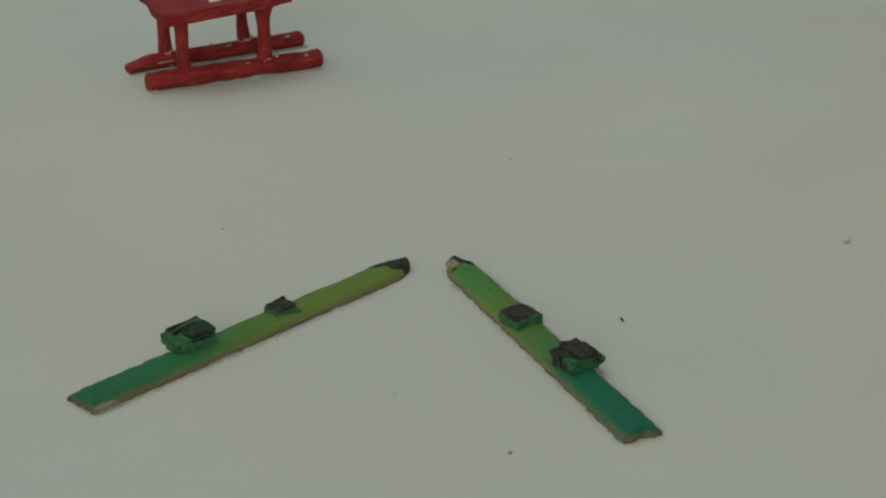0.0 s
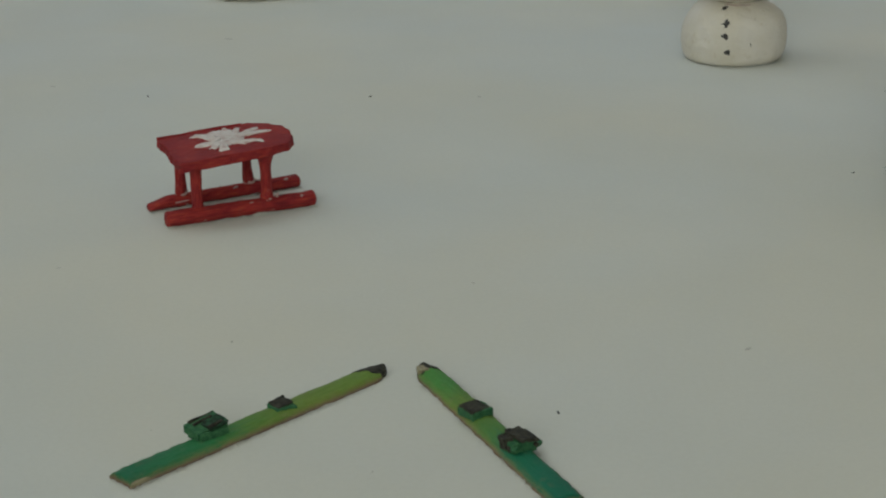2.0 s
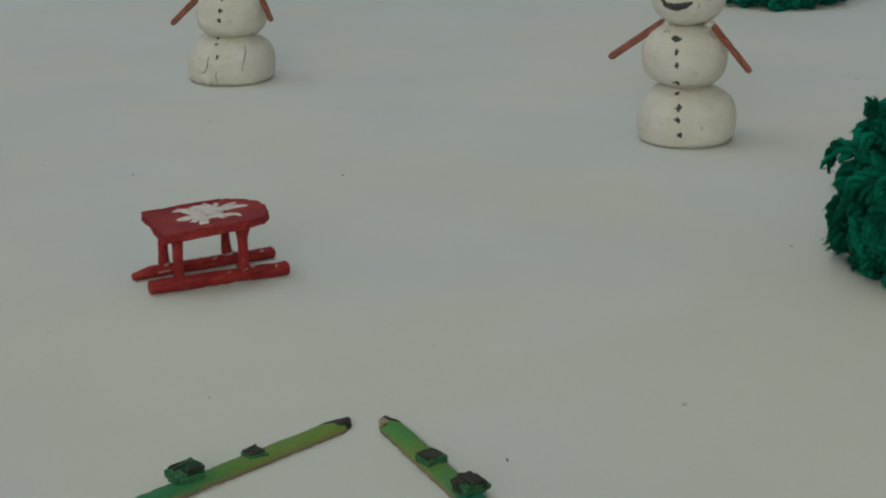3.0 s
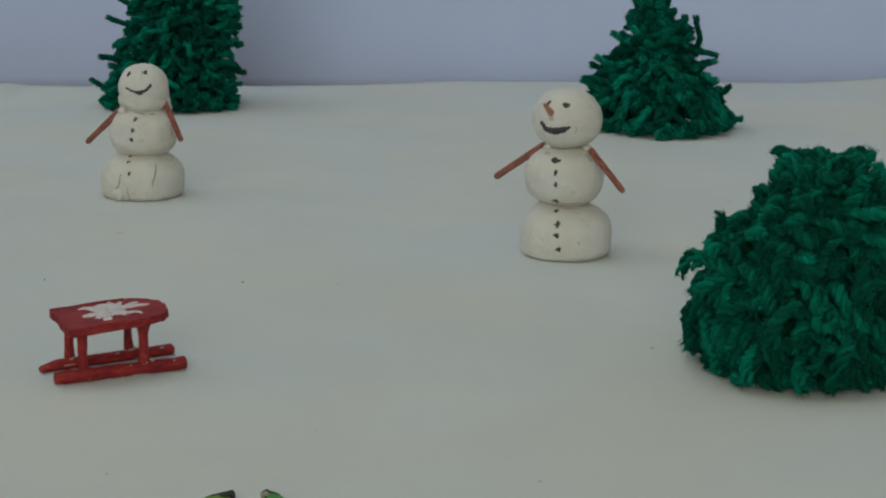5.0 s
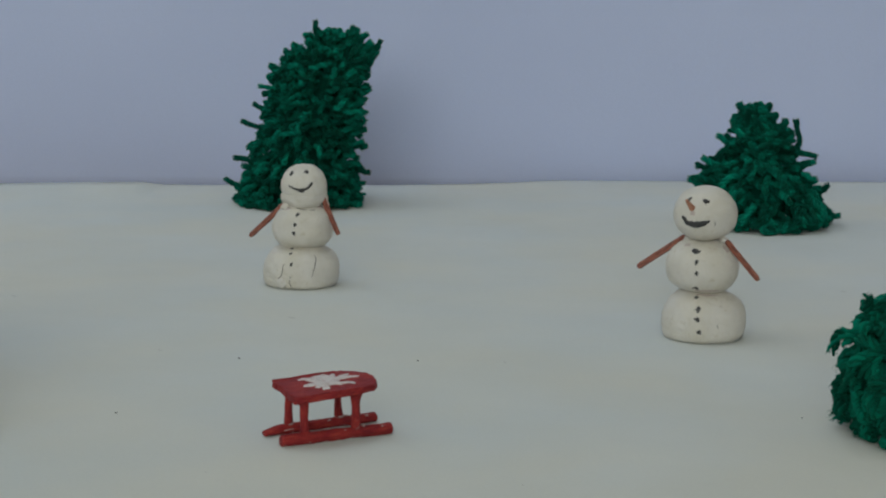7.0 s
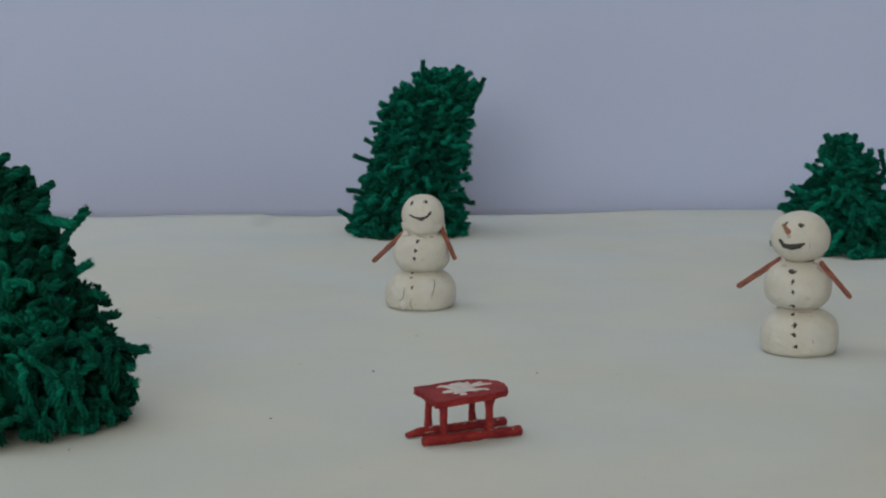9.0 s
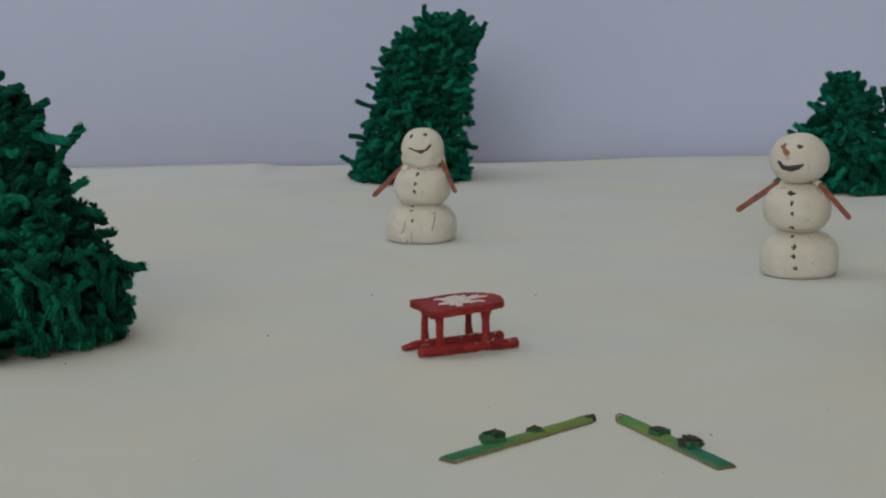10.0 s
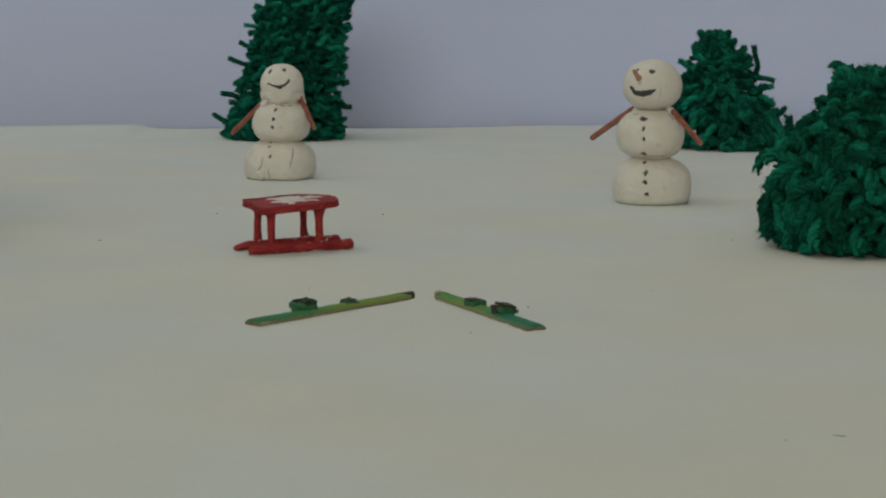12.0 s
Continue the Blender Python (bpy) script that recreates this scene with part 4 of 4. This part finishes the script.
def yarn_geometry(rnd, pts, radius, loop, fray, coat, hair):
    """Soft three-ply yarn along a path: plies that loosen at a cut end, and a coat of fine fibres (coat: how many, and the share at a cut end; hair: their width in cm).
    Returns verts and faces in metres."""
    fuzz, share = coat
    steps, sides, pitch = len(pts) - 1, 5, rnd.uniform(3.0, 3.7) * radius
    verts, faces, frames = [], [], []
    turned, spin0, splay = 0.0, rnd.uniform(0, 6), rnd.uniform(0.55, 0.8)
    ends = [rnd.uniform(-0.4, 0.7) for _ in range(3)]
    side = Vector((0, 1, 0))
    for k, p in enumerate(pts):
        ahead = (pts[min(k + 1, steps)] - pts[max(k - 1, 0)]).normalized()
        side = (side - ahead * side.dot(ahead)).normalized()
        up = ahead.cross(side)
        t = k / steps
        loose = 0.0 if loop else max(0.0, (t - splay) / (1 - splay)) ** 1.2
        if k:
            turned += (p - pts[k - 1]).length / pitch * (1.0 - 0.7 * loose)
        thick = radius * (1 + 0.07 * math.sin(9 * t + spin0))
        frames.append((p, ahead, side, up, thick, loose))
        slim = 0.60 * (1.0 if loop or k < steps - 1 else 0.84 if k < steps else 0.42)
        for ply in range(3):
            q = 2 * math.pi * (ply / 3 + turned) + spin0
            mid = p + (side * math.cos(q) + up * math.sin(q)) * thick * (0.45 + fray * loose)
            if not loop and k == steps:
                mid -= ahead * ends[ply] * radius
            for i in range(sides):
                e = 2 * math.pi * i / sides + q
                verts.append((mid + (side * math.cos(e) + up * math.sin(e)) * thick * slim * (1 + rnd.uniform(-0.06, 0.06))) * CM)
    w = 3 * sides
    for ply in range(3):
        for k in range(steps):
            r0, r1 = k * w + ply * sides, (k + 1) * w + ply * sides
            for i in range(sides):
                j = (i + 1) % sides
                faces.append((r0 + i, r0 + j, r1 + j, r1 + i))
        faces.append(tuple(reversed(range(ply * sides, (ply + 1) * sides))))
        faces.append(tuple(range(steps * w + ply * sides, steps * w + (ply + 1) * sides)))
    # fibres: most lie along the twist and lift off at their tips, the rest stand out of a cut end as a brush
    for n in range(fuzz):
        brush = not loop and n < fuzz * share
        k = steps - rnd.randrange(0, 2) if brush else rnd.randrange(steps // 4, steps + 1)
        p, ahead, side, up, thick, loose = frames[k]
        q = rnd.uniform(0, 2 * math.pi)
        out = side * math.cos(q) + up * math.sin(q)
        round_ = side * -math.sin(q) + up * math.cos(q)
        if brush:
            root = p + out * thick * (0.45 + fray * loose * 0.8) * math.sqrt(rnd.random()) * 1.5 - ahead * thick * 0.5
            way = (ahead * rnd.uniform(0.6, 1.2) + out * rnd.uniform(0.0, 1.3) + round_ * rnd.gauss(0, 0.3)).normalized()
            ln = thick * rnd.uniform(0.5, 1.05)
        else:
            root = p + out * thick * rnd.uniform(0.75, 0.98)
            way = (ahead * rnd.choice((-1, 1)) * rnd.uniform(0.3, 1.0) + out * rnd.uniform(0.15, 0.75) + round_ * rnd.uniform(0.2, 0.8)).normalized()
            ln = thick * rnd.uniform(0.4, 1.0)
        flat = way.cross(Vector((rnd.gauss(0, 1), rnd.gauss(0, 1), rnd.gauss(0, 1)))).normalized() * hair * rnd.uniform(0.6, 1.3)
        sag = Vector((rnd.gauss(0, 0.12), rnd.gauss(0, 0.12), rnd.gauss(-0.08, 0.12))) * ln
        b = len(verts)
        mid, tip = root + way * ln * 0.55 + out * ln * 0.06, root + way * ln + sag
        verts += [(root - flat) * CM, (root + flat) * CM, (mid + flat * 0.8) * CM, (mid - flat * 0.8) * CM, tip * CM]
        faces += [(b, b + 1, b + 2, b + 3), (b + 3, b + 2, b + 4)]
    return verts, faces


def tube_geometry(pts, radius):
    """A plain soft strand for the far side of a tree."""
    verts, faces, sides, run = [], [], 5, pts[::3] + [pts[-1]]
    for k, p in enumerate(run):
        ahead = (run[min(k + 1, len(run) - 1)] - run[max(k - 1, 0)]).normalized()
        side = ahead.cross(Vector((0.2, 0.3, 1))).normalized()
        up = side.cross(ahead)
        for i in range(sides):
            e = 2 * math.pi * i / sides
            verts.append((p + (side * math.cos(e) + up * math.sin(e)) * radius * (1.0 if k < len(run) - 1 else 0.6)) * CM)
    for k in range(len(run) - 1):
        for i in range(sides):
            j = (i + 1) % sides
            faces.append((k * sides + i, k * sides + j, (k + 1) * sides + j, (k + 1) * sides + i))
    faces.append(tuple(range((len(run) - 1) * sides, len(run) * sides)))
    return verts, faces


def build_tree(label, at, profile, seed, count, pieces, length, droop, radius, loops, material, tilts, swirl, depth, core, wild, fray, coat, hair, horns):
    """A tree of bunched wool on a core. profile: height, left and right reach (cm). Strands grow out of the core all round, their ends
    leaning by tilts (degrees) at the foot, at mid-height and at the top; horns: single strands that stand out, from (x, z) to (x, z) in cm."""
    rnd = random.Random(seed)
    s = thing("wool_tree", label, "toy tree", "wool trees", (at[0], at[1], 0))
    zs = [p[0] for p in profile]
    left, right = [p[1] - at[0] for p in profile], [p[2] - at[0] for p in profile]
    top = zs[-1]

    def body(z):
        l, r = float(np.interp(z, zs, left)), float(np.interp(z, zs, right))
        return (l + r) / 2, (r - l) / 2

    # core
    verts, faces, rings, sides = [], [], 14, 24
    for i in range(rings + 1):
        z = 0.12 + (top * 0.86 - 0.12) * i / rings
        cx, r = body(z)
        shrink = core * min(1.0, 0.8 + 0.1 * i) if i < rings else 0.15
        for k in range(sides):
            q = 2 * math.pi * k / sides
            rr = max(0.15, r * shrink) * (1 + 0.12 * noise.noise((math.cos(q) * 2, math.sin(q) * 2, z + seed)))
            verts.append(((cx + rr * math.cos(q)) * CM, rr * math.sin(q) * CM, z * CM))
    for i in range(rings):
        for k in range(sides):
            j = (k + 1) % sides
            faces.append((i * sides + k, i * sides + j, (i + 1) * sides + j, (i + 1) * sides + k))
    faces.append(tuple(reversed(range(sides))))
    faces.append(tuple(range(rings * sides, (rings + 1) * sides)))
    place("core", mesh_of("core", verts, faces, material), s, None, "dense inner bundle of green wool")

    variants = []
    for k in range(20):
        is_loop = (k * loops) % 1 < loops - 1e-6
        thick = radius * rnd.uniform(0.9, 1.1)
        pts = yarn_path(rnd, length * rnd.uniform(0.75, 1.15), droop * (0.1 + 1.9 * k / 19), is_loop, wild)
        v, f = yarn_geometry(rnd, pts, thick, is_loop, fray, coat, hair)
        lite = tube_geometry(pts, thick)
        variants.append((mesh_of("strand", v, f, material), (np.array([tuple(p) for p in v]), f), (np.array([tuple(p) for p in lite[0]]), lite[1]), pts[:: max(1, len(pts) // 10)] + [pts[-1]], is_loop))

    spots = []
    heights = np.linspace(0.0, top, 200)
    weights = np.interp(heights, zs, [(b - a) for a, b in zip(left, right)]) + 0.8
    weights[heights < 0.9] *= 1.5
    cum = np.cumsum(weights) / weights.sum()
    golden = math.pi * (3 - math.sqrt(5))
    for k in range(count):
        z = float(np.interp((k + rnd.random()) / count, cum, heights))
        q = k * golden + rnd.uniform(-0.3, 0.3)
        rise = max(0.0, (z - top * 0.80) / (top * 0.20))
        lay = (math.cos(q) * 1.4, math.sin(q) * 1.4, z * 0.45 + seed)
        tilt = float(np.interp(z / top, (0.08, 0.5, 0.95), tilts)) + swirl * 0.8 * noise.noise(lay) + rnd.gauss(0, 5 + 9 * wild)
        if z < 0.55:
            tilt = rnd.uniform(-4, 14)
        size = rnd.uniform(0.88, 1.12)
        which = min(19, max(0, round(rnd.gauss(19 * (1 - z / top), 5.5))))
        turn = pose(0, 0, 0, 0, 0, math.degrees(q)) @ pose(0, 0, 0, rnd.uniform(-60, 60), -tilt, swirl * noise.noise((lay[2], lay[0], lay[1])) + rnd.gauss(0, 7 + 10 * wild)) @ Matrix.Diagonal((size, size, size, 1))
        way = [turn @ p for p in variants[which][3]]
        end = max(way, key=lambda p: p.length)
        cx, r = body(z)
        r *= 1 + 0.12 * noise.noise((math.cos(q) * 1.6, math.sin(q) * 1.6, z * 0.55 + seed)) + 0.10 * noise.noise((math.cos(q) * 5, math.sin(q) * 5, z * 1.6 + seed))
        stray = rnd.random() < 0.03 and 0.2 * top < z < 0.8 * top and not variants[which][4]
        goal = (r - 0.3 * radius) * (rnd.uniform(1.0, 1.04) if stray else 1.0 - depth * rnd.random() ** 1.5)
        if z < 0.8:
            goal = (r - 0.3 * radius) * (1.02 - 0.2 * rnd.random() ** 1.5)
        if rise > 0.5:
            goal = r * math.sqrt(rnd.random())
        root_z = z - end.z
        root_z = min(root_z, (top + (0.30 if stray else 0.0)) - radius - max(p.z for p in way))
        root_z = max(root_z, radius * 1.05 - min(p.z for p in way))
        spots.append((cx + goal * math.cos(q) - end.x, goal * math.sin(q) - end.y, root_z, turn, which, goal * math.sin(q)))
    for x0, z0, x1, z1, *curl in horns:
        run = Vector((x1 - x0, rnd.uniform(-0.25, 0.05), z1 - z0))
        pts = yarn_path(rnd, run.length * 1.8, rnd.uniform(-0.15, 0.15), bool(curl), 0.5)
        v, f = yarn_geometry(rnd, pts, radius * rnd.uniform(0.95, 1.1), bool(curl), fray * 0.6, coat, hair)
        root = Vector((x0 - at[0], rnd.uniform(-0.5, 0.1), z0)) - run * 0.8
        root.z = max(root.z, radius * 1.1)
        m = Matrix.Translation(root * CM) @ run.to_track_quat("X", "Z").to_matrix().to_4x4()
        place("strand", mesh_of("strand", v, f, material), s, m)
    # the side towards the open field is built strand by strand, the far side as one mass
    spots.sort(key=lambda p: p[5])
    rest_v, rest_f, base = [], [], 0
    for n, (x, y, z, turn, which, front) in enumerate(spots):
        m = Matrix.Translation((x * CM, y * CM, z * CM)) @ turn
        me, full, lite, _, _ = variants[which]
        if n < pieces:
            place("strand", me, s, m)
        else:
            vv, ff = full if front < 0.45 * body(z)[1] else lite
            w = np.array(m)
            rest_v.append(vv @ w[:3, :3].T + w[:3, 3])
            rest_f += [tuple(i + base for i in f) for f in ff]
            base += len(vv)
    if rest_v:
        ob = place("strand_mass", mesh_of("strand_mass", np.concatenate(rest_v).tolist(), rest_f, material), s)
        tagged(ob, "bunched strands of green wool", "", "", "stuff")
    return s


build_tree("rounded green wool tree with thick looped twisted strands", (20.4, 1.4),
           ((0, 17.4, 23.6), (2.0, 17.2, 23.2), (3.6, 17.5, 22.95), (4.6, 18.4, 23.3), (5.4, 19.1, 23.0), (6.25, 19.75, 22.4)), 11, 600, 292, 1.1, 0.42, 0.165, 0.30, YARN_NEAR,
           (-34, -4, 54), 40, 0.55, 0.52, 0.7, 0.45, (200, 0.46), 0.0046,
           ((22.0, 5.4, 22.4, 6.15), (22.2, 5.0, 22.75, 5.2), (19.9, 6.2, 19.4, 6.25), (18.15, 4.1, 18.05, 4.55)))
build_tree("tall conical green wool tree with loose hanging loops", (-15.2, 3.7),
           ((0, -19.4, -10.85), (0.9, -19.6, -10.6), (2.2, -19.0, -10.75), (3.4, -18.7, -11.1), (5.3, -17.9, -12.0), (6.4, -17.4, -12.6), (8.0, -16.8, -13.2), (9.2, -15.9, -14.0)), 23, 960, 292, 1.1, 0.38, 0.16, 0.36, YARN_NEAR,
           (-20, 0, 46), 44, 0.55, 0.54, 1.0, 0.40, (190, 0.46), 0.0046,
           ((-12.75, 6.5, -12.3, 7.8), (-14.3, 8.1, -13.2, 8.45, 1), (-13.3, 7.4, -12.45, 7.15, 1), (-11.3, 2.85, -9.95, 2.45), (-10.9, 1.7, -10.1, 1.55), (-11.4, 3.7, -10.85, 3.87), (-11.3, 1.15, -10.35, 0.95), (-11.2, 2.3, -10.35, 2.0),
            (-11.4, 0.5, -10.55, 0.35), (-11.6, 3.2, -10.75, 3.1), (-12.2, 4.6, -11.35, 4.5), (-12.4, 5.5, -11.75, 5.75), (-14.9, 8.6, -14.1, 9.2, 1), (-15.7, 8.8, -15.0, 9.55, 1), (-14.0, 7.6, -13.2, 7.9, 1)))
build_tree("leaning column of short clipped green wool, a tree before the backdrop", (-2.5, 53.5),
           ((0, -6.5, 1.6), (1.2, -6.25, 1.55), (2.6, -5.75, 1.5), (4.4, -5.25, 1.5), (6.2, -4.75, 1.7), (8.0, -4.25, 2.05), (9.4, -3.2, 2.3), (10.5, -1.9, 1.4)), 37, 1120, 288, 1.05, 0.20, 0.155, 0.05, YARN_FAR,
           (-16, -2, 40), 34, 0.44, 0.54, 0.6, 0.22, (230, 0.62), 0.0075,
           ((-4.4, 4.3, -5.95, 4.8), (-4.1, 5.45, -4.95, 6.2), (-4.8, 2.5, -6.3, 2.75), (-5.4, 0.7, -6.9, 0.85), (-3.9, 6.8, -4.65, 7.3), (1.3, 2.15, 1.85, 2.2), (1.95, 9.0, 2.5, 9.75), (-1.3, 10.0, -1.2, 10.95), (0.3, 10.0, 0.95, 10.5)))
build_tree("squat green wool tree with spiky strands, standing before the backdrop", (24.0, 45.7),
           ((0, 19.7, 28.1), (1.7, 19.8, 27.3), (2.6, 20.0, 26.9), (3.4, 20.4, 26.5), (4.6, 21.2, 25.9), (5.6, 21.6, 25.5), (6.3, 21.9, 24.6), (6.9, 22.3, 23.7)), 53, 540, 288, 1.4, 0.18, 0.175, 0.06, YARN_FAR,
           (-26, 0, 56), 44, 0.58, 0.38, 0.5, 0.22, (280, 0.55), 0.0070,
           ((21.1, 3.35, 20.2, 3.75), (20.9, 2.6, 19.6, 3.1), (20.8, 1.9, 19.5, 2.2), (21.7, 4.5, 21.0, 5.0), (22.75, 6.0, 22.5, 6.75), (23.66, 5.9, 23.7, 6.75), (25.75, 4.7, 25.9, 5.8),
            (25.7, 4.05, 26.7, 4.1), (25.75, 3.5, 26.65, 3.35), (26.8, 1.6, 27.5, 2.3), (26.8, 0.8, 27.6, 0.75), (27.0, 0.35, 28.2, 0.2)))
